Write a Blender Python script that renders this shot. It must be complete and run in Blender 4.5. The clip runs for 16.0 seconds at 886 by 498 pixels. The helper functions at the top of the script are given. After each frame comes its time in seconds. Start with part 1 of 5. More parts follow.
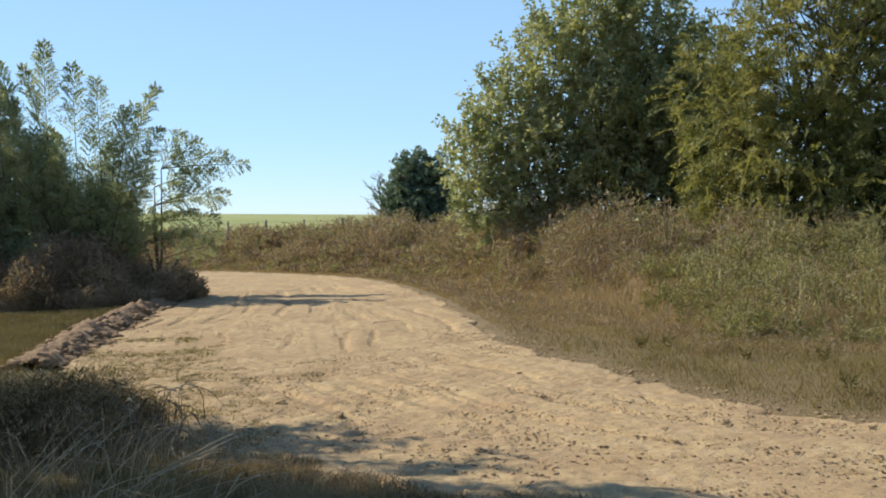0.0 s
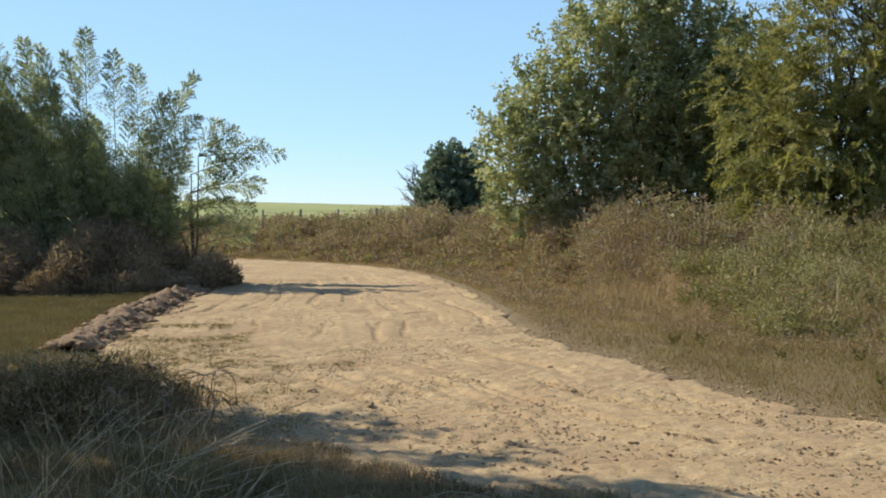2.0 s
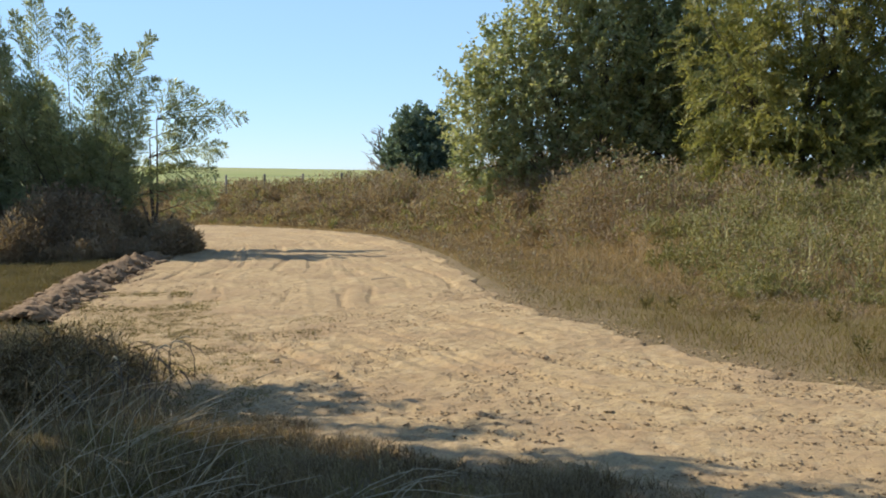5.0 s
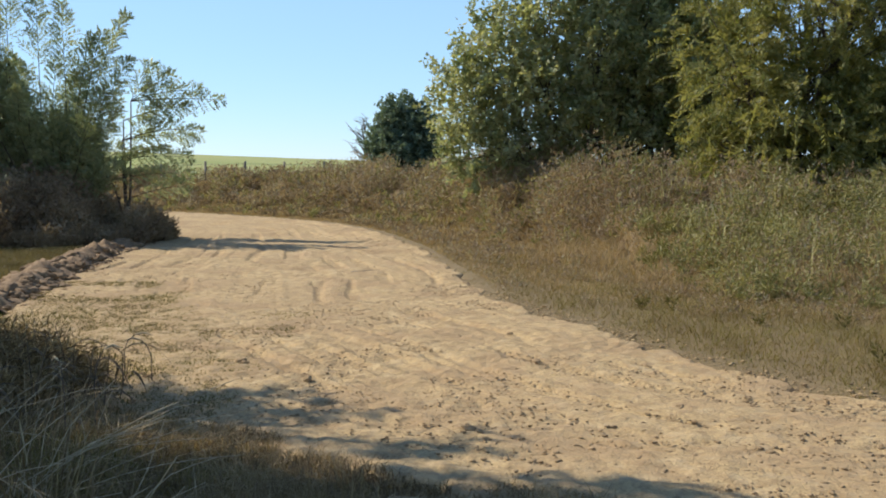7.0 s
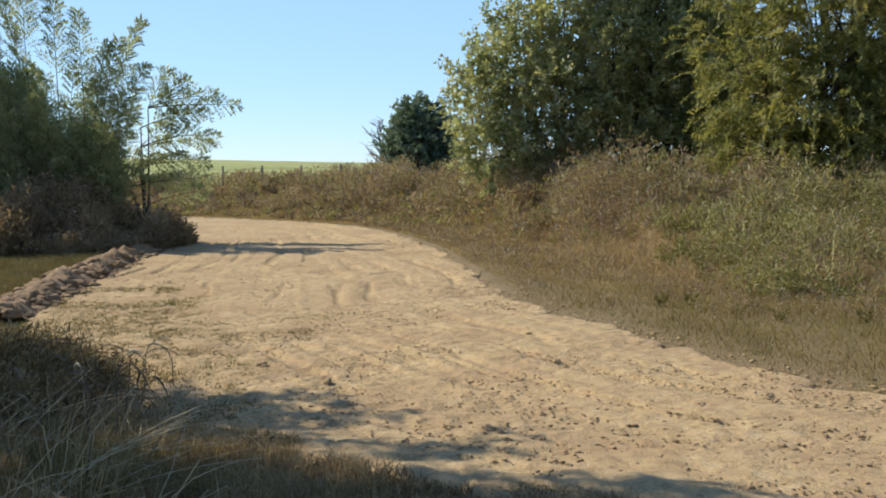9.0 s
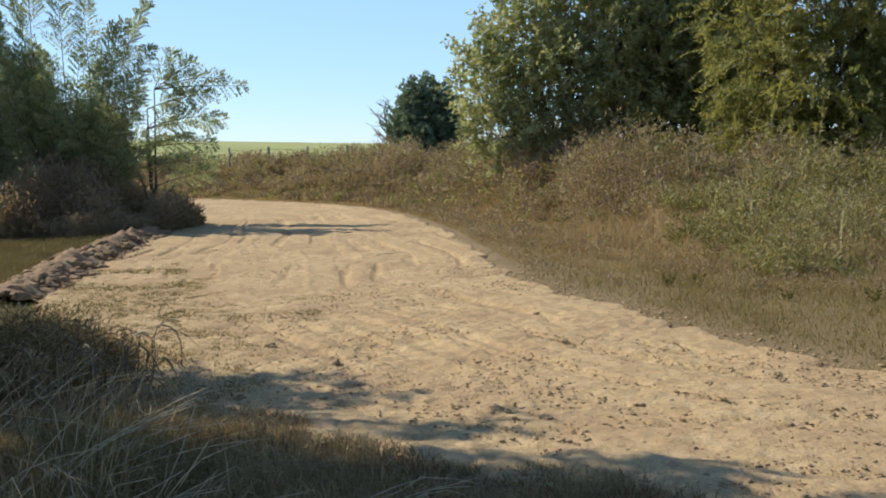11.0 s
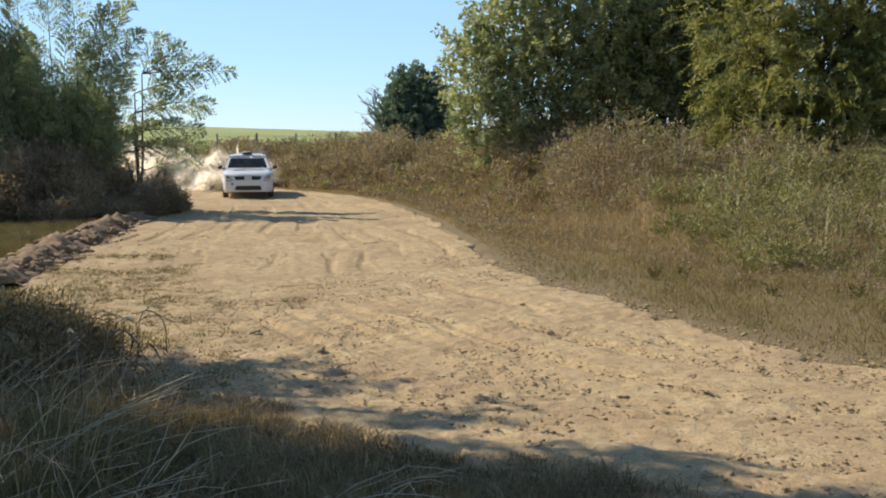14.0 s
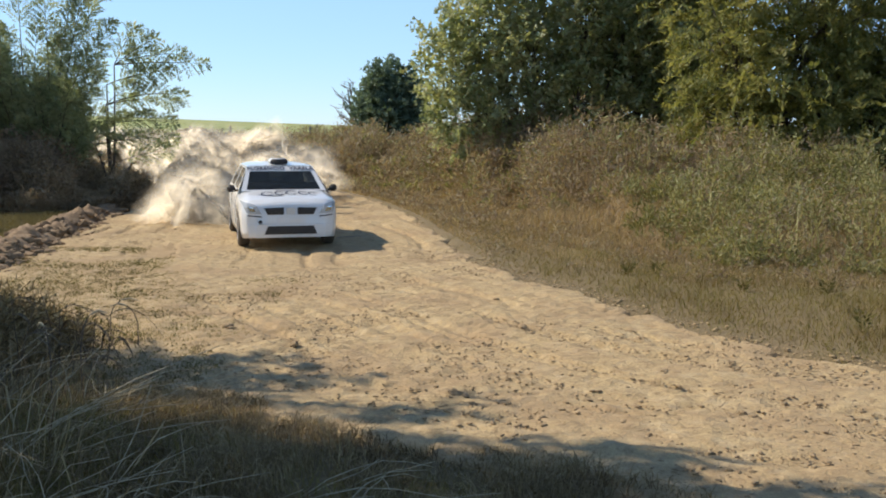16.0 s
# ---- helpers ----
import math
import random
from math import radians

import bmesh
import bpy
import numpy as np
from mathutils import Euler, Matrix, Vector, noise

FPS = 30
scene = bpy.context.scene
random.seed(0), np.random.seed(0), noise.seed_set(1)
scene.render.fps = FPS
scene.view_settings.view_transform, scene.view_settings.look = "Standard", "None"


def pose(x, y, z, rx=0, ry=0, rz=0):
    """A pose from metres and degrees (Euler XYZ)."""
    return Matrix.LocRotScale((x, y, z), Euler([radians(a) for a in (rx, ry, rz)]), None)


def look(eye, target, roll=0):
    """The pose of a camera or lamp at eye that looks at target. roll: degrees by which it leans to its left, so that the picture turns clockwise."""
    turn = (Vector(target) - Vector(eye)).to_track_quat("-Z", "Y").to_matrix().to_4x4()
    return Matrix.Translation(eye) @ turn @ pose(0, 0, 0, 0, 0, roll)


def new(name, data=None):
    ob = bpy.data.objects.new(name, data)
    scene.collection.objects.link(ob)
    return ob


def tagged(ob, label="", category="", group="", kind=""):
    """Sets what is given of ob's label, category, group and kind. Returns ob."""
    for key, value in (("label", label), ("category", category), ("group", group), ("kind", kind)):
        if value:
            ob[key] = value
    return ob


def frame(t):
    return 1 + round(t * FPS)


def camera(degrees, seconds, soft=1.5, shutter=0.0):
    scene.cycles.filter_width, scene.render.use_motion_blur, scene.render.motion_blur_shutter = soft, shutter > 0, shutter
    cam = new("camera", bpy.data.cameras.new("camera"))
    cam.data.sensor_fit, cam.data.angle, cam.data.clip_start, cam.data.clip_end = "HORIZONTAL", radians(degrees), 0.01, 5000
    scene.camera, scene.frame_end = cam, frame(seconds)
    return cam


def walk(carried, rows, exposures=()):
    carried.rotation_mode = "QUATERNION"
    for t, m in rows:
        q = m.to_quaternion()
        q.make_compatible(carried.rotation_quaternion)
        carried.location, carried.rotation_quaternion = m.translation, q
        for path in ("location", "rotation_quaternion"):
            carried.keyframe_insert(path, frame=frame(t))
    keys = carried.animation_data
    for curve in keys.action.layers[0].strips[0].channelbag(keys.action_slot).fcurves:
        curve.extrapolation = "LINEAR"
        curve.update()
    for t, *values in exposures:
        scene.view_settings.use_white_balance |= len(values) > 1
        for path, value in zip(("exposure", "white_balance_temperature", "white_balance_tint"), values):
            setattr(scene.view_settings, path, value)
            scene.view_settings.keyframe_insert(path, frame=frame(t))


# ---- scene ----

# ---------------------------------------------------------------- camera
cam = camera(50, 16.0, soft=1.9)
# seconds, eye x y z, turn to the left, tilt up, roll
PATH = [
    (0, 0.063, -1.373, 2.252, 0.950, -2.025, -1.563),
    (0.5, 0.063, -1.373, 2.252, 0.616, -2.227, -1.180),
    (1, 0.063, -1.373, 2.252, 0.644, -2.669, -0.563),
    (1.5, 0.063, -1.373, 2.252, 1.099, -1.886, -0.246),
    (2, 0.063, -1.373, 2.252, 2.952, -2.480, -0.553),
    (2.5, 0.063, -1.373, 2.252, 4.214, -3.195, -1.142),
    (3, 0.063, -1.373, 2.252, 3.302, -3.080, -1.571),
    (3.5, 0.063, -1.373, 2.252, 1.609, -3.409, -1.470),
    (4, 0.063, -1.373, 2.252, 1.322, -4.122, -1.161),
    (4.2, 0.063, -1.373, 2.252, 1.158, -4.629, -1.122),
    (6.3, 0.000, 0.000, 2.150, 1.274, -4.662, -0.514),
    (6.5, 0.000, 0.000, 2.150, 1.335, -5.567, -0.362),
    (7, 0.000, 0.000, 2.150, -0.058, -5.120, 0.213),
    (7.5, 0.000, 0.000, 2.150, -0.141, -5.609, -0.674),
    (8, 0.000, 0.000, 2.150, -1.239, -5.516, 0.043),
    (8.5, 0.000, 0.000, 2.150, 0.431, -4.557, -0.900),
    (8.7, 0.000, 0.000, 2.150, 0.940, -4.848, -0.858),
    (10.8, 0.000, 0.000, 2.150, 1.106, -5.492, -0.678),
    (11, 0.000, 0.000, 2.150, 1.453, -6.223, -1.092),
    (11.5, 0.000, 0.000, 2.150, 1.175, -6.907, -1.093),
    (12, 0.000, 0.000, 2.150, 0.718, -7.536, -1.280),
    (12.5, 0.000, 0.000, 2.150, 0.508, -6.817, -1.238),
    (13, 0.000, 0.000, 2.150, 0.788, -6.635, -1.157),
    (13.5, 0.000, 0.000, 2.150, 1.074, -6.330, -0.980),
    (14, 0.000, 0.000, 2.150, 0.672, -6.850, -0.130),
    (14.5, 0.000, 0.000, 2.150, 0.000, -6.817, 0.000),
    (15, 0.000, 0.000, 2.150, -0.141, -6.877, -0.182),
    (15.5, 0.000, 0.000, 2.150, -0.618, -6.842, -0.003),
    (16, 0.000, 0.000, 2.150, -0.879, -7.177, 0.373),
]


def cam_pose(x, y, z, turn, tilt, roll):
    return pose(x, y, z, 0, 0, turn) @ pose(0, 0, 0, 90 + tilt) @ pose(0, 0, 0, 0, 0, roll)


walk(cam, [(r[0], cam_pose(*r[1:])) for r in PATH])

# ---------------------------------------------------------------- light
SUN_FROM = Vector((-1.08, 0.42, 1.0)).normalized()
world = bpy.data.worlds.new("world")
scene.world = world
world.use_nodes = True
_n = world.node_tree.nodes
_sky = _n.new("ShaderNodeTexSky")
_sky.sky_type = "NISHITA"
_sky.sun_disc = False
_sky.sun_elevation = math.asin(SUN_FROM.z)
_sky.sun_rotation = math.atan2(SUN_FROM.x, SUN_FROM.y)
_sky.air_density, _sky.dust_density, _sky.ozone_density = 0.85, 0.0, 3.0
_haze = _n.new("ShaderNodeMix")
_haze.data_type = "RGBA"
_up = _n.new("ShaderNodeSeparateXYZ")
world.node_tree.links.new(_n.new("ShaderNodeTexCoord").outputs["Generated"], _up.inputs[0])
_fade = _n.new("ShaderNodeMapRange")
_fade.interpolation_type = "SMOOTHSTEP"
_fade.inputs[1].default_value, _fade.inputs[2].default_value, _fade.inputs[3].default_value, _fade.inputs[4].default_value = 0.12, 0.55, 0.6, 0.0
world.node_tree.links.new(_up.outputs[2], _fade.inputs[0])
world.node_tree.links.new(_fade.outputs[0], _haze.inputs[0])
_haze.inputs[7].default_value = (2.9, 5.0, 7.6, 1)  # summer haze low over the horizon
world.node_tree.links.new(_sky.outputs[0], _haze.inputs[6])
world.node_tree.links.new(_haze.outputs[2], _n["Background"].inputs[0])
_n["Background"].inputs[1].default_value = 0.142
sun = new("sun", bpy.data.lights.new("sun", "SUN"))
sun.data.energy, sun.data.angle, sun.data.color = 4.8, radians(0.53), (1.0, 0.91, 0.77)
sun.matrix_world = look(SUN_FROM * 120, (0, 0, 0))
scene.view_settings.exposure = 0.13

# ---------------------------------------------------------------- small helpers
rng = np.random.default_rng(7)


def smooth(a):
    a = np.clip(a, 0, 1)
    return a * a * (3 - 2 * a)


def hash2(ix, iy, seed):
    h = np.sin(ix * 127.1 + iy * 311.7 + seed * 74.7) * 43758.5453
    return h - np.floor(h)


def vnoise(x, y, seed=0):
    x, y = np.asarray(x, float), np.asarray(y, float)
    ix, iy = np.floor(x), np.floor(y)
    fx, fy = smooth(x - ix), smooth(y - iy)
    a = hash2(ix, iy, seed) * (1 - fx) + hash2(ix + 1, iy, seed) * fx
    b = hash2(ix, iy + 1, seed) * (1 - fx) + hash2(ix + 1, iy + 1, seed) * fx
    return a * (1 - fy) + b * fy


def fbm(x, y, seed=0, octaves=4):
    total, amp, norm = 0, 1.0, 0
    for o in range(octaves):
        total = total + amp * vnoise(x * 2 ** o + 13.7 * o, y * 2 ** o + 5.1 * o, seed + o)
        norm += amp
        amp *= 0.5
    return total / norm


def mesh_np(name, verts, faces, material, smooth_shade=False):
    """A mesh from arrays: verts (n, 3), faces a list of integer arrays (m, 3) or (m, 4)."""
    me = bpy.data.meshes.new(name)
    verts = np.asarray(verts, np.float32)
    me.vertices.add(len(verts))
    me.vertices.foreach_set("co", verts.ravel())
    loops = np.concatenate([f.ravel() for f in faces]).astype(np.int32)
    sizes = np.concatenate([np.full(len(f), f.shape[1]) for f in faces])
    starts = np.concatenate([[0], np.cumsum(sizes)[:-1]]).astype(np.int32)
    me.loops.add(len(loops))
    me.loops.foreach_set("vertex_index", loops)
    me.polygons.add(len(sizes))
    me.polygons.foreach_set("loop_start", starts)
    if smooth_shade:
        me.polygons.foreach_set("use_smooth", np.ones(len(sizes), bool))
    me.update(calc_edges=True)
    me.validate()
    me.materials.append(material)
    return me


def grid_faces(nr, nc):
    k = np.arange(nr * nc).reshape(nr, nc)
    return np.stack([k[:-1, :-1], k[:-1, 1:], k[1:, 1:], k[1:, :-1]], -1).reshape(-1, 4)


def child(ob, parent):
    if parent is not None:
        ob.parent = parent
    return ob


def part(name, bm, material, parent=None, label="", shade=True):
    me = bpy.data.meshes.new(name)
    bm.to_mesh(me)
    bm.free()
    if shade:
        for p in me.polygons:
            p.use_smooth = True
    me.materials.append(material)
    ob = child(new(name, me), parent)
    return tagged(ob, label) if label else ob


def unit(v):
    return v / np.maximum(np.linalg.norm(v, axis=-1, keepdims=True), 1e-9)


# ---------------------------------------------------------------- materials
def material(name, rough=0.8, metal=0.0):
    m = bpy.data.materials.new(name)
    m.use_nodes = True
    b = m.node_tree.nodes["Principled BSDF"]
    b.inputs["Roughness"].default_value = rough
    b.inputs["Metallic"].default_value = metal
    return m, m.node_tree.nodes, m.node_tree.links, b


def ramp(nodes, links, source, stops):
    r = nodes.new("ShaderNodeValToRGB")
    els = r.color_ramp.elements
    while len(els) < len(stops):
        els.new(0.5)
    for e, (p, c) in zip(els, stops):
        e.position, e.color = p, (*c, 1)
    links.new(source, r.inputs[0])
    return r.outputs[0]


def noise_tex(nodes, links, scale, detail=5, rough=0.6, space="Object", stretch=None):
    co = nodes.new("ShaderNodeTexCoord").outputs[space]
    if stretch:
        mp = nodes.new("ShaderNodeMapping")
        mp.inputs["Scale"].default_value = stretch
        links.new(co, mp.inputs[0])
        co = mp.outputs[0]
    t = nodes.new("ShaderNodeTexNoise")
    t.inputs["Scale"].default_value, t.inputs["Detail"].default_value, t.inputs["Roughness"].default_value = scale, detail, rough
    links.new(co, t.inputs["Vector"])
    return t.outputs["Fac"]


def mix(nodes, links, fac, a, b, mode="MIX"):
    m = nodes.new("ShaderNodeMix")
    m.data_type, m.blend_type = "RGBA", mode
    for sock, v in ((m.inputs[0], fac), (m.inputs[6], a), (m.inputs[7], b)):
        if isinstance(v, (int, float)):
            sock.default_value = v
        elif isinstance(v, tuple):
            sock.default_value = (*v, 1)
        else:
            links.new(v, sock)
    return m.outputs[2]


def bump(nodes, links, b, height, strength, distance):
    n = nodes.new("ShaderNodeBump")
    n.inputs["Strength"].default_value, n.inputs["Distance"].default_value = strength, distance
    links.new(height, n.inputs["Height"])
    links.new(n.outputs[0], b.inputs["Normal"])


def dirt_material():
    m, n, l, b = material("dry_dirt", 0.95)
    big = noise_tex(n, l, 0.45, 4)
    mid = noise_tex(n, l, 3.2, 6, 0.65)
    fine = noise_tex(n, l, 38, 4, 0.7)
    c = ramp(n, l, big, [(0.32, (0.400, 0.276, 0.132)), (0.5, (0.500, 0.359, 0.180)), (0.68, (0.600, 0.446, 0.232))])
    c = mix(n, l, 0.55, c, ramp(n, l, mid, [(0.3, (0.300, 0.199, 0.092)), (0.52, (0.500, 0.359, 0.180)), (0.75, (0.660, 0.504, 0.272))]))
    c = mix(n, l, 0.6, c, ramp(n, l, fine, [(0.28, (0.220, 0.145, 0.068)), (0.5, (0.500, 0.359, 0.180)), (0.8, (0.640, 0.485, 0.264))]))
    scuff = noise_tex(n, l, 7.5, 6, 0.72)
    c = mix(n, l, ramp(n, l, scuff, [(0.50, (0, 0, 0)), (0.63, (0.62, 0.62, 0.62))]), c, (0.27, 0.175, 0.085))
    speck = noise_tex(n, l, 10, 7, 0.8)
    c = mix(n, l, ramp(n, l, speck, [(0.51, (0, 0, 0)), (0.60, (0.72, 0.72, 0.72))]), c, (0.25, 0.168, 0.09))
    pale = noise_tex(n, l, 5.0, 6, 0.7)
    c = mix(n, l, ramp(n, l, pale, [(0.50, (0, 0, 0)), (0.66, (0.36, 0.36, 0.36))]), c, (0.76, 0.60, 0.36))
    worn = noise_tex(n, l, 0.8, 5, 0.6)
    c = mix(n, l, ramp(n, l, worn, [(0.46, (0, 0, 0)), (0.60, (0.6, 0.6, 0.6))]), c, (0.36, 0.24, 0.125))
    l.new(c, b.inputs["Base Color"])
    bump(n, l, b, scuff, 0.8, 0.05)
    return m


def clod_material(name, stops):
    m, n, l, b = material(name, 0.95)
    mid = noise_tex(n, l, 9, 5, 0.65)
    c = ramp(n, l, mid, stops)
    l.new(c, b.inputs["Base Color"])
    bump(n, l, b, noise_tex(n, l, 45, 4), 0.6, 0.02)
    return m


def earth_material():
    """Ground under the grass, and the far fields."""
    m, n, l, b = material("grassy_earth", 0.95)
    big = noise_tex(n, l, 0.25, 4)
    mid = noise_tex(n, l, 2.4, 6, 0.7)
    fine = noise_tex(n, l, 24, 4, 0.7)
    c = ramp(n, l, big, [(0.35, (0.189, 0.134, 0.059)), (0.52, (0.232, 0.165, 0.079)), (0.68, (0.183, 0.152, 0.055))])
    c = mix(n, l, 0.5, c, ramp(n, l, mid, [(0.3, (0.122, 0.091, 0.039)), (0.55, (0.220, 0.159, 0.073)), (0.78, (0.329, 0.238, 0.122))]))
    c = mix(n, l, 0.35, c, ramp(n, l, fine, [(0.3, (0.104, 0.076, 0.037)), (0.6, (0.256, 0.189, 0.098))]))
    sep = n.new("ShaderNodeSeparateXYZ")
    l.new(n.new("ShaderNodeTexCoord").outputs["Object"], sep.inputs[0])
    far = n.new("ShaderNodeMapRange")
    far.inputs[1].default_value, far.inputs[2].default_value = 62, 85
    l.new(sep.outputs[1], far.inputs[0])
    field = ramp(n, l, noise_tex(n, l, 0.03, 4), [(0.35, (0.26, 0.30, 0.085)), (0.65, (0.36, 0.36, 0.13))])
    c = mix(n, l, far.outputs[0], c, field)
    l.new(c, b.inputs["Base Color"])
    bump(n, l, b, fine, 0.5, 0.03)
    return m


def plant_material(name, colors, translucent=0.35, rough=0.55, spec=0.4, pale=None):
    """Leaves and blades: a colour for each leaf, and light that shines through."""
    m, n, l, b = material(name, rough)
    b.inputs["Specular IOR Level"].default_value = spec
    rnd = n.new("ShaderNodeNewGeometry").outputs["Random Per Island"]
    k = len(colors)
    stops = [((i + 0.5) / k * 0.9, col) for i, col in enumerate(colors)]
    if pale:
        stops.append((0.97, pale))
    c = ramp(n, l, rnd, stops)
    patch = noise_tex(n, l, 0.9, 3)
    c = mix(n, l, 0.5, c, ramp(n, l, patch, [(0.35, tuple(v * 0.7 for v in colors[0])), (0.65, colors[-1])]))
    l.new(c, b.inputs["Base Color"])
    t = n.new("ShaderNodeBsdfTranslucent")
    l.new(mix(n, l, 1.0, c, (1.0, 0.95, 0.55), "MULTIPLY"), t.inputs[0])
    s = n.new("ShaderNodeMixShader")
    s.inputs[0].default_value = translucent
    l.new(b.outputs[0], s.inputs[1])
    l.new(t.outputs[0], s.inputs[2])
    l.new(s.outputs[0], n["Material Output"].inputs[0])
    return m


def bark_material(name, dark, light):
    m, n, l, b = material(name, 0.9)
    f = noise_tex(n, l, 14, 6, 0.7, stretch=(1, 1, 0.25))
    l.new(ramp(n, l, f, [(0.3, dark), (0.7, light)]), b.inputs["Base Color"])
    bump(n, l, b, f, 0.8, 0.03)
    return m


DIRT, EARTH = dirt_material(), earth_material()
CLOD = clod_material("turned_earth", [(0.3, (0.15, 0.095, 0.05)), (0.55, (0.27, 0.18, 0.10)), (0.8, (0.42, 0.30, 0.18))])
CRUMB = clod_material("dirt_crumbs", [(0.3, (0.21, 0.145, 0.078)), (0.55, (0.33, 0.23, 0.125)), (0.8, (0.46, 0.335, 0.19))])
LEAF_BROAD = plant_material("broad_leaves", [(0.27, 0.335, 0.155), (0.38, 0.45, 0.21), (0.50, 0.55, 0.28), (0.60, 0.59, 0.35)], 0.5, 0.42, 0.5)
LEAF_FEATHER = plant_material("feathery_leaves", [(0.20, 0.24, 0.08), (0.28, 0.31, 0.105), (0.355, 0.375, 0.135), (0.45, 0.42, 0.175)], 0.58, 0.5, 0.4)
LEAF_BUSH = plant_material("bush_leaves", [(0.27, 0.34, 0.20), (0.36, 0.43, 0.25), (0.45, 0.51, 0.31), (0.54, 0.58, 0.37)], 0.52, 0.42, 0.6)
LEAF_DARK = plant_material("dark_leaves", [(0.123, 0.189, 0.136), (0.171, 0.248, 0.167), (0.232, 0.306, 0.212)], 0.4, 0.6)
WEED_BROWN = plant_material("dry_weeds", [(0.32, 0.225, 0.155), (0.42, 0.305, 0.215), (0.51, 0.395, 0.285), (0.38, 0.31, 0.20)], 0.42, 0.75, 0.2, (0.750, 0.702, 0.535))
WEED_GREEN = plant_material("green_weeds", [(0.184, 0.190, 0.057), (0.253, 0.253, 0.075), (0.345, 0.322, 0.115), (0.460, 0.425, 0.207)], 0.4, 0.6, 0.3, (0.75, 0.70, 0.42))
GRASS_SHORT = plant_material("short_grass", [(0.244, 0.177, 0.072), (0.317, 0.232, 0.102), (0.354, 0.256, 0.126), (0.244, 0.220, 0.072)], 0.35, 0.75, 0.2)
WEED_PALE = plant_material("pale_weed_leaves", [(0.30, 0.30, 0.10), (0.42, 0.40, 0.16), (0.60, 0.55, 0.27)], 0.4, 0.6, 0.3, (0.80, 0.76, 0.52))
GRASS_FUZZ = plant_material("dusty_brown_grass", [(0.46, 0.325, 0.185), (0.54, 0.395, 0.23), (0.60, 0.45, 0.28), (0.48, 0.375, 0.20)], 0.35, 0.8, 0.15)
GRASS_GREEN = plant_material("olive_green_grass", [(0.135, 0.125, 0.052), (0.175, 0.155, 0.066), (0.225, 0.185, 0.092)], 0.3, 0.75, 0.2)
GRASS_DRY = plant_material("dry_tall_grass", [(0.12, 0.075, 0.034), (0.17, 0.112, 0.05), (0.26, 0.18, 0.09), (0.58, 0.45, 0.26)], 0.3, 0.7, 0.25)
BRUSH_DARK = plant_material("dark_brush", [(0.24, 0.175, 0.12), (0.35, 0.26, 0.175), (0.47, 0.36, 0.24)], 0.35, 0.8, 0.2)
OLIVE_GRASS = plant_material("olive_grass", [(0.15, 0.13, 0.045), (0.20, 0.17, 0.06), (0.25, 0.205, 0.085), (0.18, 0.165, 0.055)], 0.35, 0.75, 0.2)
BARK = bark_material("bark", (0.05, 0.038, 0.028), (0.16, 0.13, 0.10))
STRAW = bark_material("straw", (0.34, 0.27, 0.16), (0.60, 0.50, 0.33))
REED = bark_material("dead_reed", (0.07, 0.048, 0.028), (0.22, 0.16, 0.09))
DEADWOOD = bark_material("dead_wood", (0.13, 0.11, 0.09), (0.30, 0.27, 0.23))

# ---------------------------------------------------------------- plan
# pairs of points on the two edges of the road, from the far end to the near one
ROAD_LEFT = [(-60, 34), (-30, 32), (-16, 30.5), (-11, 29), (-8.6, 26.5), (-8.0, 23), (-7.6, 19), (-7.0, 15.5), (-6.2, 12.8), (-5.0, 10.3), (-3.7, 8.5), (-2.0, 7.2), (0.2, 5.7), (2.8, 4.5), (12, 2.0), (40, -1)]
ROAD_RIGHT = [(-60, 50), (-30, 47.5), (-16, 44), (-9.5, 40.2), (-4.9, 35.7), (-2.6, 32), (-0.68, 25.8), (0.52, 19), (0.9, 16.1), (1.35, 14.2), (2.08, 12.6), (2.75, 10.8), (4.06, 8.8), (6.5, 7.5), (13, 6), (40, 3)]
# foot of the weedy bank, as y over x
FOOT_X = [-200, -60, -30, -16, -9.5, -4.7, -2.4, -0.3, 1.2, 2.6, 4, 6, 10, 20, 40, 200]
FOOT_Y = [60, 51.5, 49, 45.2, 41.4, 37.0, 33.9, 27, 21, 17.5, 15.2, 14.2, 13, 11.5, 9.5, 0]


def catmull(points, per):
    p = np.array(points, float)
    p = np.concatenate([[2 * p[0] - p[1]], p, [2 * p[-1] - p[-2]]])
    out = []
    for i in range(1, len(p) - 2):
        t = np.linspace(0, 1, per[i - 1], endpoint=False)[:, None]
        a, b, c, d = p[i - 1], p[i], p[i + 1], p[i + 2]
        out.append(0.5 * (2 * b + (c - a) * t + (2 * a - 5 * b + 4 * c - d) * t ** 2 + (3 * b - a - 3 * c + d) * t ** 3))
    out.append(p[-2:-1])
    return np.concatenate(out)


_per = [12, 12, 16, 30, 40, 60, 75, 80, 80, 80, 80, 80, 70, 40, 20]
EDGE_L, EDGE_R = catmull(ROAD_LEFT, _per), catmull(ROAD_RIGHT, _per)


def in_road(x, y, grow=0.0):
    """True inside the road's outline."""
    poly = np.concatenate([EDGE_L[::8], EDGE_R[::-8]])
    inside = np.zeros(np.shape(x), bool)
    x0, y0 = poly[-1]
    for x1, y1 in poly:
        cross = ((y1 > y) != (y0 > y)) & (x < (x0 - x1) * (y - y1) / (y0 - y1 + 1e-12) + x1)
        inside ^= cross
        x0, y0 = x1, y1
    return inside


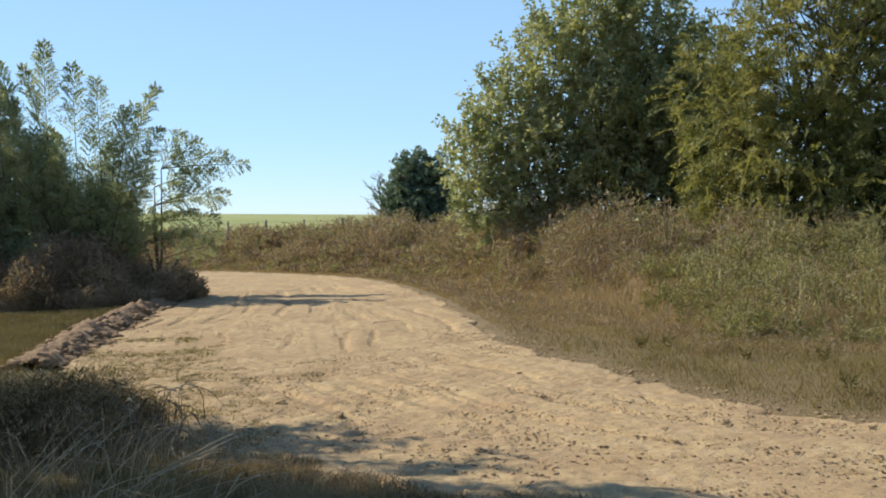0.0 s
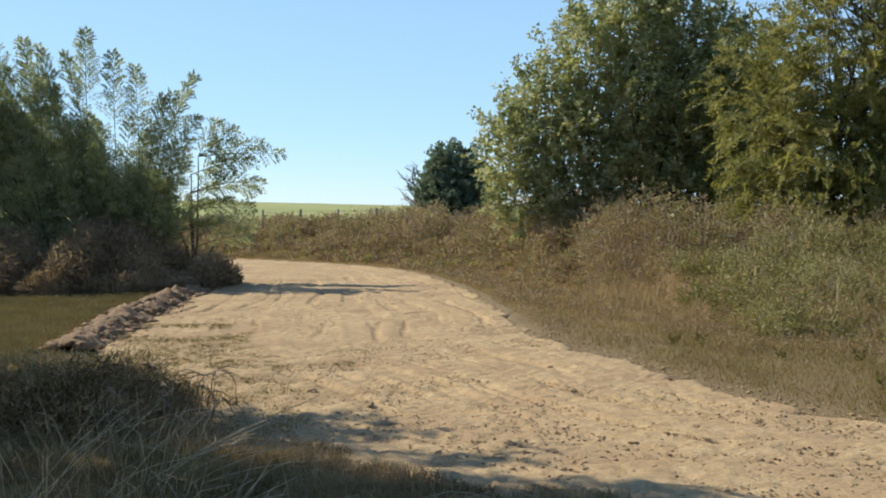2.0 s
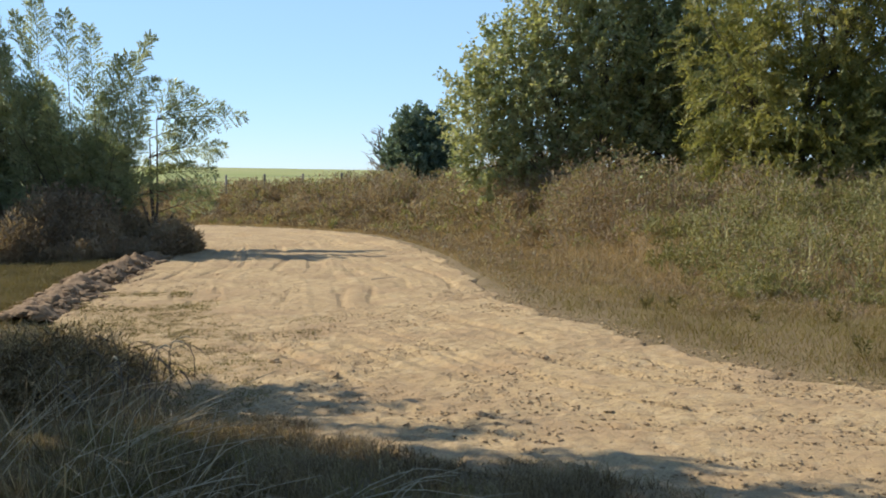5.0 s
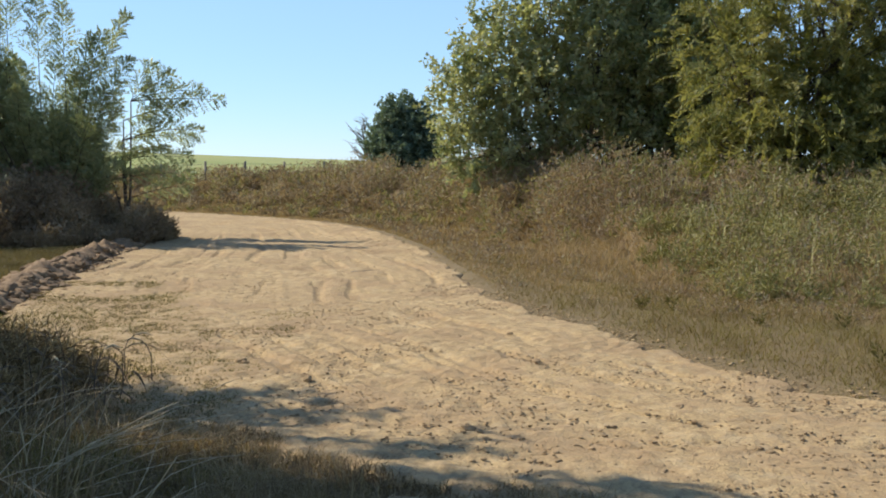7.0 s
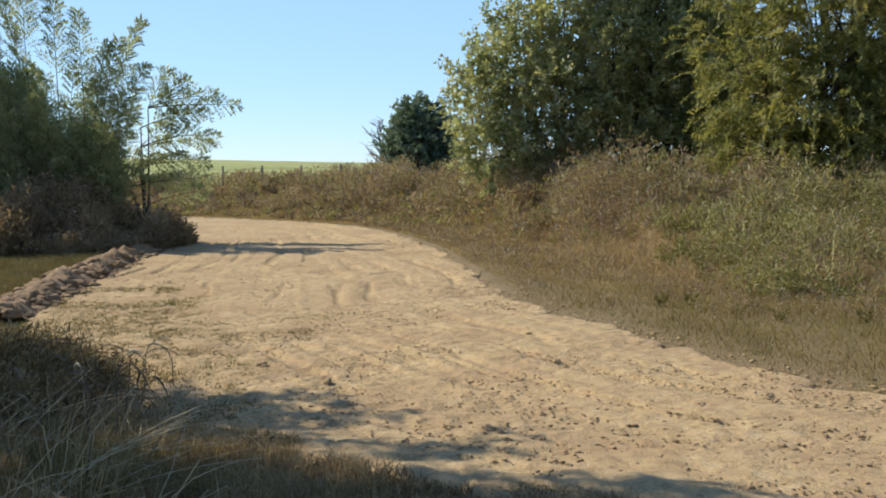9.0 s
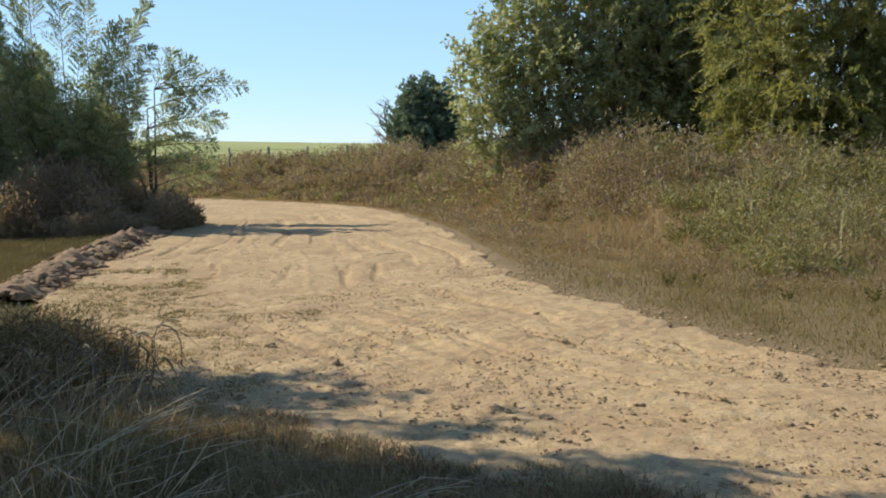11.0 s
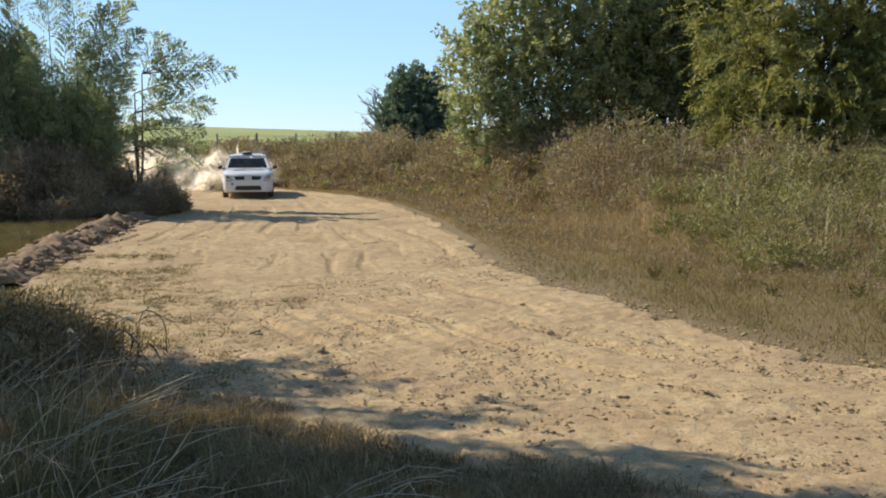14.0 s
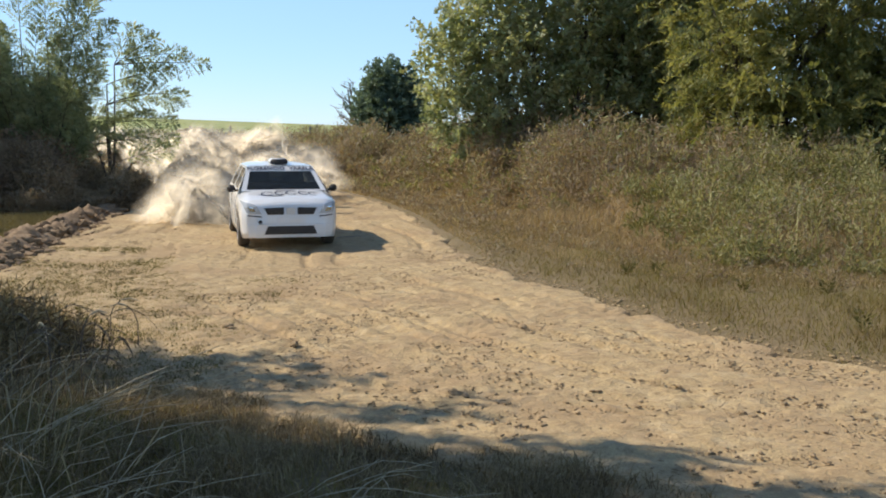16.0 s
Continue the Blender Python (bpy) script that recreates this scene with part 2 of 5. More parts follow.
def road_gap(x, y):
    """Distance to the nearest road edge, negative inside."""
    pts = np.concatenate([EDGE_L[::4], EDGE_R[::4]])
    x, y = np.asarray(x, float), np.asarray(y, float)
    best = np.full(x.shape, 1e9)
    for px, py in pts:
        best = np.minimum(best, (x - px) ** 2 + (y - py) ** 2)
    return np.where(in_road(x, y), -1, 1) * np.sqrt(best)


def bank_in(x, y):
    """How far a place lies inside the weedy bank."""
    foot = np.interp(x, FOOT_X, FOOT_Y)
    slope = (np.interp(np.asarray(x) + 0.2, FOOT_X, FOOT_Y) - np.interp(np.asarray(x) - 0.2, FOOT_X, FOOT_Y)) / 0.4
    return (y - foot) / np.sqrt(1 + slope ** 2)


def land(x, y):
    """Height of the land without the road."""
    x, y = np.asarray(x, float), np.asarray(y, float)
    z = (0.95 + 0.35 * smooth((x + 1) / 2) * smooth((y - 22) / 5)) * smooth(bank_in(x, y) / 7.5)
    z = z + 0.10 * (fbm(x * 0.35, y * 0.35, 3) - 0.5) * smooth(bank_in(x, y) / 3)
    left = smooth((-x - 4.6 - 0.25 * np.maximum(y - 8, 0)) / 2.0) * smooth((16 - y) / 8) * smooth((y + 8) / 6)
    z = z + 0.35 * left
    toward_left = np.clip(-x / np.maximum(y, 1) / 0.28, -0.2, 1.4)
    z = z + smooth((y - 70) / 190) * (1.3 + 2.3 * toward_left) * np.where(y > 60, 1, 0)
    return z + 0.03 * (fbm(x * 1.3, y * 1.3, 5) - 0.5)


# ---------------------------------------------------------------- ground and road
def axis(lo, hi, fine_lo, fine_hi, step):
    mid = np.arange(fine_lo, fine_hi, step)
    grow = np.cumsum(step * 1.16 ** np.arange(1, 90))
    a = fine_lo - grow[grow < fine_lo - lo][::-1]
    b = fine_hi + grow[grow < hi - fine_hi]
    return np.concatenate([[lo], a, mid, b, [hi]])


def build_ground():
    xs, ys = axis(-3000, 3000, -16, 14, 0.16), axis(-400, 4000, 2, 44, 0.16)
    gx, gy = np.meshgrid(xs, ys)
    z = land(gx, gy)
    near = (np.abs(gx) < 65) & (gy > -5) & (gy < 60)
    gap = np.full(gx.shape, 50.0)
    gap[near] = road_gap(gx[near], gy[near])
    z = z - 0.14 * smooth((-gap - 0.15) / 0.5)
    v = np.stack([gx, gy, z], -1).reshape(-1, 3)
    ob = new("ground", mesh_np("ground", v, [grid_faces(*gx.shape)], EARTH, True))
    tagged(ob, "dry olive-brown grassy ground with green fields far off", "ground", kind="structure")


def build_road():
    nu = 190
    u = np.linspace(0, 1, nu)
    x = EDGE_L[:, None, 0] * (1 - u) + EDGE_R[:, None, 0] * u
    y = EDGE_L[:, None, 1] * (1 - u) + EDGE_R[:, None, 1] * u
    mid = 0.5 * (EDGE_L + EDGE_R)
    run = np.concatenate([[0], np.cumsum(np.linalg.norm(np.diff(mid, axis=0), axis=1))])[:, None]
    width = np.linalg.norm(EDGE_R - EDGE_L, axis=1)[:, None]
    across = (u[None] - 0.5) * width
    z = 0.02 + 0.05 * (fbm(x * 0.6, y * 0.6, 11) - 0.5) + 0.035 * (fbm(x * 3, y * 3, 12) - 0.5)
    wob = 0.5 * vnoise(run * 0.3 + 0 * across, 0 * across, 4)
    rut = fbm((across + wob) * 3.2, run * 0.22, 21, 3)
    broken = smooth((fbm(x * 0.55, y * 0.55, 23) - 0.38) / 0.2)
    z = z - 0.042 * broken * smooth((rut - 0.57) / 0.10) + 0.012 * smooth((0.42 - rut) / 0.15)
    z = z + 0.044 * (fbm(x * 8, y * 8, 14, 4) - 0.5) * (0.4 + 1.2 * vnoise(x * 0.7, y * 0.7, 15))
    edge = np.minimum(u, 1 - u)[None] * width
    ragged = 0.55 * fbm(x * 2.6, y * 2.6, 31) ** 1.4
    z = z - 0.16 * smooth(1 - (edge - ragged + 0.10) / 0.20)
    v = np.stack([x, y, z], -1).reshape(-1, 3)
    ob = new("road", mesh_np("road", v, [grid_faces(*x.shape)], DIRT, True))
    tagged(ob, "pale tan dirt road with ruts and loose clods", "dirt road", kind="structure")


# ---------------------------------------------------------------- lumps of earth
def lump_mesh(points, sizes, name, mat, level=2):
    """Many rough lumps in one mesh."""
    bm = bmesh.new()
    bmesh.ops.create_icosphere(bm, subdivisions=level, radius=1)
    base = np.array([q.co[:] for q in bm.verts])
    tri = np.array([[q.index for q in f.verts] for f in bm.faces])
    bm.free()
    n, k = len(points), len(base)
    out = np.empty((n, k, 3))
    for i in range(n):
        s = rng.uniform(0, 50)
        d = 0.15 + 1.65 * fbm(base[:, 0] * 2.6 + s, base[:, 1] * 2.6 + base[:, 2] * 2.3 + s, 2, 4)
        a = rng.uniform(0, 6.28)
        rot = np.array([[np.cos(a), -np.sin(a), 0], [np.sin(a), np.cos(a), 0], [0, 0, 1]])
        out[i] = points[i] + (base * d[:, None] * np.array([1.2, 0.75, 0.45])) @ rot.T * sizes[i]
    faces = (tri[None] + (np.arange(n) * k)[:, None, None]).reshape(-1, 3)
    return mesh_np(name, out.reshape(-1, 3), [faces], mat)


def build_clods():
    n = 42000
    i = rng.integers(150, len(EDGE_L) - 60, n)
    u = rng.uniform(0.02, 0.98, n)
    p = EDGE_L[i] * (1 - u[:, None]) + EDGE_R[i] * u[:, None] + rng.normal(0, 0.1, (n, 2))
    keep = (fbm(p[:, 0] * 0.8, p[:, 1] * 0.8, 8) > 0.47) | ((p[:, 1] < 9.5) & (p[:, 0] > 0.4) & (rng.random(n) < 0.6))
    p = p[keep]
    near = smooth((9.5 - p[:, 1]) / 2.0) * smooth((p[:, 0] + 0.5) / 1.5)
    size = 0.004 + (0.018 + 0.005 * near) * rng.random(len(p)) ** (6 - 1.5 * near)
    pts = np.column_stack([p, 0.018 + size * 0.05])
    tagged(new("dirt_clods", lump_mesh(pts, size, "dirt_clods", CRUMB, 1)), "small loose brown clods scattered on the dirt road", "clods", kind="stuff")


def build_edge_crumbs():
    """Pale crumbs where the dirt breaks off into the grass."""
    n = 1500
    i = rng.integers(330, len(EDGE_R) - 60, n)
    p = EDGE_R[i] + rng.normal(0, 0.16, (n, 2)) - np.array([0.05, 0.12])
    size = 0.006 + 0.026 * rng.random(n) ** 5
    tagged(new("edge_crumbs", lump_mesh(np.column_stack([p, 0.012 + 0 * size]), size, "edge_crumbs", DIRT, 1)), "pale crumbs of dirt along the grassy road edge", "clods", kind="stuff")


def build_mound():
    """The ridge of turned earth along the road's edge."""
    line = catmull([(-8.3, 25.6), (-8.0, 22), (-7.6, 18.5), (-7.1, 15.5), (-6.6, 13.2)], [36] * 4)
    d = unit(np.gradient(line, axis=0))
    nrm = np.column_stack([-d[:, 1], d[:, 0]])
    w = np.linspace(-0.75, 0.75, 26)
    x = line[:, None, 0] + nrm[:, None, 0] * w
    y = line[:, None, 1] + nrm[:, None, 1] * w
    h = 0.28 * np.exp(-(w / 0.40) ** 2)[None] * (0.25 + 1.3 * fbm(x * 1.6, y * 1.6, 6)) - 0.05
    h = h + 0.30 * (fbm(x * 4.5, y * 4.5, 9) - 0.45) * np.exp(-(w / 0.45) ** 2)[None]
    ob = new("earth_mound", mesh_np("earth_mound", np.stack([x, y, h + land(x, y) * 0], -1).reshape(-1, 3), [grid_faces(*x.shape)], CLOD, True))
    tagged(ob, "long low ridge of turned brown earth beside the road", "earth mound", kind="structure")
    n = 420
    small = 900
    i = rng.integers(0, len(line), n)
    off = rng.normal(0, 0.30, n)
    p = line[i] + nrm[i] * off[:, None] + rng.normal(0, 0.05, (n, 2))
    size = 0.05 + 0.13 * rng.random(n) ** 2
    z = 0.21 * np.exp(-(off / 0.36) ** 2) * (0.25 + 1.3 * fbm(p[:, 0] * 1.6, p[:, 1] * 1.6, 6)) - 0.02
    tagged(new("mound_clods", lump_mesh(np.column_stack([p, z]), size, "mound_clods", CLOD, 3)), "broken brown earth clods on the roadside ridge", "clods", kind="stuff")
    i = rng.integers(0, len(line), small)
    off = rng.normal(0, 0.42, small)
    p = line[i] + nrm[i] * off[:, None]
    z = 0.15 * np.exp(-(off / 0.36) ** 2) * (0.25 + 1.3 * fbm(p[:, 0] * 1.6, p[:, 1] * 1.6, 6)) + 0.01
    tagged(new("mound_crumbs", lump_mesh(np.column_stack([p, z]), 0.02 + 0.05 * rng.random(small) ** 2, "mound_crumbs", CLOD, 1)), "crumbs of brown earth strewn along the ridge", "clods", kind="stuff")


# ---------------------------------------------------------------- leaves and blades
def leaf_arrays(base, along, side, length, width, fold=0.25):
    """Folded leaves: base (n,3), direction, side, and sizes (n,)."""
    up = unit(np.cross(along, side))
    L, Wd = length[:, None], width[:, None]
    mid = base + along * L * 0.45
    a = mid + side * Wd * 0.5 + up * Wd * fold
    b = mid - side * Wd * 0.5 + up * Wd * fold
    tip = base + along * L - up * L * 0.12
    v = np.stack([base, a, tip, b], 1).reshape(-1, 3)
    k = np.arange(len(base))[:, None] * 4
    return v, [np.concatenate([k + [0, 1, 2], k + [0, 2, 3]])]


def blade_arrays(base, height, lean, width, bend=0.5):
    """Bent grass blades of two pieces."""
    n = len(base)
    a = rng.uniform(0, 2 * np.pi, n)
    side = np.stack([np.cos(a), np.sin(a), np.zeros(n)], 1) * width[:, None] * 0.5
    H = height[:, None]
    top = np.array([0, 0, 1.0])
    mid = base + top * H * 0.6 + lean * H * 0.3
    tip = base + top * H * (1 - bend * 0.25) + lean * H * (0.7 + bend)
    v = np.stack([base - side, base + side, mid + side * 0.8, mid - side * 0.8, tip], 1).reshape(-1, 3)
    k = np.arange(n)[:, None] * 5
    return v, [k + [0, 1, 2, 3], k + [3, 2, 4]]


def random_unit(n):
    return unit(rng.normal(size=(n, 3)))


def merge(groups):
    vs, fs, off = [], {}, 0
    for v, faces in groups:
        vs.append(v)
        for f in faces:
            fs.setdefault(f.shape[1], []).append(f + off)
        off += len(v)
    return np.concatenate(vs), [np.concatenate(f) for f in fs.values()]


# ---------------------------------------------------------------- trees
def tube(bm, points, radii, sides=7):
    """A tapered tube through the points."""
    rings = []
    for i, p in enumerate(points):
        d = (points[min(i + 1, len(points) - 1)] - points[max(i - 1, 0)]).normalized()
        q = d.to_track_quat("Z", "Y")
        rings.append([bm.verts.new(p + q @ Vector((math.cos(2 * math.pi * s / sides), math.sin(2 * math.pi * s / sides), 0)) * radii[i]) for s in range(sides)])
    for a, b in zip(rings, rings[1:]):
        for s in range(sides):
            bm.faces.new((a[s], a[(s + 1) % sides], b[(s + 1) % sides], b[s]))
    bm.faces.new(rings[-1])


def bent(a, b, n, sway, sag=0.0):
    pts = []
    j = Vector(rng.normal(0, sway, 3))
    for i in range(n + 1):
        t = i / n
        pts.append(a.lerp(b, t) + j * math.sin(math.pi * t) + Vector(rng.normal(0, sway * 0.15, 3)) * (0 < i < n) + Vector((0, 0, sag * math.sin(math.pi * t))))
    return pts


def build_tree(name, base, lobes, leaf, mat, label, stems=1, trunk=0.16, twig=0.55, per_twig=16, clump_gap=0.55, leaf_size=(0.09, 0.05), droop=0.0, feather=False, category="tree", fork=0.35, upward=0.35, shell=0.42):
    """lobes: (x, y, z, rx, ry, rz) ellipsoids of the crown, in metres from the base; leaf: how many clumps per cubic metre."""
    root = new(name)
    root.location = base
    tagged(root, label, category)
    clumps, owner = [], []
    for li, (cx, cy, cz, rx, ry, rz) in enumerate(lobes):
        n = max(6, int(leaf * 4.19 * rx * ry * rz))
        d = random_unit(n)
        r = rng.random(n) ** shell
        r = r * (0.80 + 0.45 * vnoise(d[:, 0] * 3 + li * 9, d[:, 1] * 3 + d[:, 2] * 4, li))
        clumps.append(np.array([cx, cy, cz]) + d * r[:, None] * np.array([rx, ry, rz]))
        owner.append(np.full(n, li))
    clumps, owner = np.concatenate(clumps), np.concatenate(owner)
    ok = clumps[:, 2] > 0.15
    clumps, owner = clumps[ok], owner[ok]
    # wood: stems to the lobes, then limbs to a share of the clumps
    zc = float(np.mean([q[2] for q in lobes]))
    joints = []
    for s in range(stems):
        bm = bmesh.new()
        foot = Vector((rng.normal(0, 0.25) * (stems > 1), rng.normal(0, 0.25) * (stems > 1), -0.1))
        head = Vector((rng.normal(0, 0.3) * (1 + stems * 0.3), rng.normal(0, 0.3), zc * fork * rng.uniform(0.85, 1.15)))
        pts = bent(foot, head, 6, 0.08)
        tube(bm, pts, [trunk * (1.25 if i == 0 else 1) * (1 - 0.45 * i / 6) for i in range(7)], 9)
        part("trunk", bm, BARK, root)
        joints.append(head)
    nodes = []
    for li, (cx, cy, cz, rx, ry, rz) in enumerate(lobes):
        j = min(joints, key=lambda q: (q.x - cx) ** 2 + (q.y - cy) ** 2)
        c = Vector((cx, cy, cz - rz * 0.25))
        pts = bent(j, c, 6, 0.15, 0.1)
        bm = bmesh.new()
        tube(bm, pts, [trunk * 0.55 * (1 - 0.8 * i / 6) for i in range(7)], 7)
        mine = clumps[owner == li]
        for q in mine[:: max(1, len(mine) // 26)]:
            a = pts[int(rng.integers(2, 7))]
            tube(bm, bent(a, Vector(q), 4, 0.06), [trunk * 0.16 * (1 - 0.8 * i / 4) + 0.004 for i in range(5)], 5)
        part("limb", bm, BARK, root)
    # twigs with leaves on both sides
    centre = np.array([[lobes[o][0], lobes[o][1], lobes[o][2] - 0.35 * lobes[o][5]] for o in owner])
    out = unit(clumps - centre) * 0.9 + rng.normal(0, 0.5, clumps.shape) + np.array([0, 0, upward])
    out = unit(out)
    n = len(clumps)
    m = per_twig
    t = np.tile(np.linspace(0.05, 1, m), n)
    L = twig * rng.uniform(0.6, 1.3, n)
    along = np.repeat(out, m, 0)
    pos = np.repeat(clumps, m, 0) + along * (t * np.repeat(L, m))[:, None]
    pos[:, 2] -= droop * t ** 2 * np.repeat(L, m)
    lateral = unit(np.cross(along, np.repeat(random_unit(n), m, 0)))
    sign = np.tile(np.where(np.arange(m) % 2, 1.0, -1.0), n)[:, None]
    if feather:
        d = unit(lateral * sign + along * 0.5 + rng.normal(0, 0.12, pos.shape))
    else:
        pos = pos + rng.normal(0, 0.05, pos.shape)
        d = unit(lateral * sign * 0.7 + along * 0.5 + rng.normal(0, 0.5, pos.shape) - np.array([0, 0, 0.25]))
    side = unit(np.cross(d, random_unit(len(d)) * 0.7 + np.array([0, 0, 1.0])))
    ln = leaf_size[0] * rng.uniform(0.6, 1.3, len(d))
    wd = leaf_size[1] * rng.uniform(0.7, 1.2, len(d))
    v, f = leaf_arrays(pos, d, side, ln, wd)
    child(new("crown", mesh_np("crown", v, f, mat)), root)
    return root


def build_spray_bush(name, base, tips, lobes, count, mat, label, category, stems, along_stem=None):
    """A bush of long branches that carry feathery side twigs; tips in the world, lobes from the base."""
    root = new(name)
    root.location = base
    tagged(root, label, category)
    ends = [Vector(t) - Vector(base) for t in tips]
    volume = np.array([q[3] * q[4] * q[5] for q in lobes] or [1.0])
    for k in range(count):
        q = lobes[int(rng.choice(len(lobes), p=volume / volume.sum()))]
        d = random_unit(1)[0]
        ends.append(Vector(np.array(q[:3]) + d * np.array(q[3:]) * float(rng.random()) ** 0.3))
    feet = [Vector((rng.normal(0, 0.45), rng.normal(0, 0.3), -0.1)) for _ in range(stems)]
    wood = [bmesh.new() for _ in range(stems)]
    heads = []
    for f, bm in zip(feet, wood):
        top = f + Vector((rng.normal(0, 0.5), rng.normal(0, 0.2), rng.uniform(0.7, 1.3)))
        tube(bm, bent(f, top, 4, 0.05), [0.06, 0.055, 0.05, 0.045, 0.04], 7)
        heads.append(top)
    if along_stem:
        heads = [f.lerp(Vector(along_stem), u) for f, u in zip(feet, np.linspace(0.3, 1, stems))]
        for h, bm in zip(heads, wood):
            tube(bm, bent(feet[0], h, 5, 0.04), [0.045, 0.04, 0.034, 0.028, 0.022, 0.016], 7)
    P, D, S = [], [], []
    for i, e in enumerate(ends):
        if e.z < 0.5:
            continue
        k = min(range(stems), key=lambda j: abs(heads[j].x - e.x) + (2 * abs(heads[j].z + 0.35 - e.z) if along_stem else rng.uniform(0, 1.5)))
        a = heads[k]
        span = (e - a).length
        arch = a.lerp(e, 0.5) + Vector((-(e.x - a.x) * 0.15 * (not along_stem), 0, (0.10 if along_stem else 0.12) * span)) + Vector(rng.normal(0, 0.08, 3))
        pts = [a * (1 - t) ** 2 + arch * 2 * t * (1 - t) + e * t * t for t in np.linspace(0, 1, 9)]
        tube(wood[k], pts, [0.004 + 0.020 * (1 - j / 8) * min(1.0, span / 3) for j in range(9)], 5)
        n = int(8 + 4.5 * span)
        t = np.linspace(max(0.25, 1 - 2.4 / max(span, 0.1)), 0.995, n)[:, None]
        A, B, C = (np.array(v) for v in (a, arch, e))
        p = A * (1 - t) ** 2 + B * 2 * t * (1 - t) + C * t * t
        tang = unit((B - A) * (1 - t) + (C - B) * t)
        side = unit(np.cross(tang, rng.normal(0, 0.4, 3) + np.array([0, 1.0, 0.2]))) * np.where(np.arange(n) % 2, 1.0, -1.0)[:, None]
        P.append(p)
        D.append(unit(tang * 0.85 + side * 0.75 + rng.normal(0, 0.22, p.shape)))
        S.append((0.20 + (0.26 if along_stem else 0.38) * np.sin(np.pi * np.clip(t[:, 0], 0, 1) ** 1.5)) * rng.uniform(0.7, 1.2, n))
    for bm in wood:
        part("limb", bm, BARK, root)
    P, D, S = np.concatenate(P), np.concatenate(D), np.concatenate(S)
    m = 18
    t = np.tile(np.linspace(0.08, 1, m), len(P))
    along = np.repeat(D, m, 0)
    pos = np.repeat(P, m, 0) + along * (t * np.repeat(S, m))[:, None]
    pos[:, 2] -= 0.18 * t ** 2 * np.repeat(S, m)
    lateral = unit(np.cross(along, np.repeat(random_unit(len(P)) * 0.5 + np.array([0, 0.6, 0.5]), m, 0)))
    sign = np.tile(np.where(np.arange(m) % 2, 1.0, -1.0), len(P))[:, None]
    d = unit(lateral * sign + along * 0.7 + rng.normal(0, 0.15, pos.shape))
    s = unit(np.cross(d, random_unit(len(d)) * 0.6 + np.array([0, 0.3, 1.0])))
    v, f = leaf_arrays(pos, d, s, 0.135 * rng.uniform(0.7, 1.25, len(d)), 0.042 * rng.uniform(0.7, 1.2, len(d)))
    child(new("crown", mesh_np("crown", v, f, mat)), root)
    return root


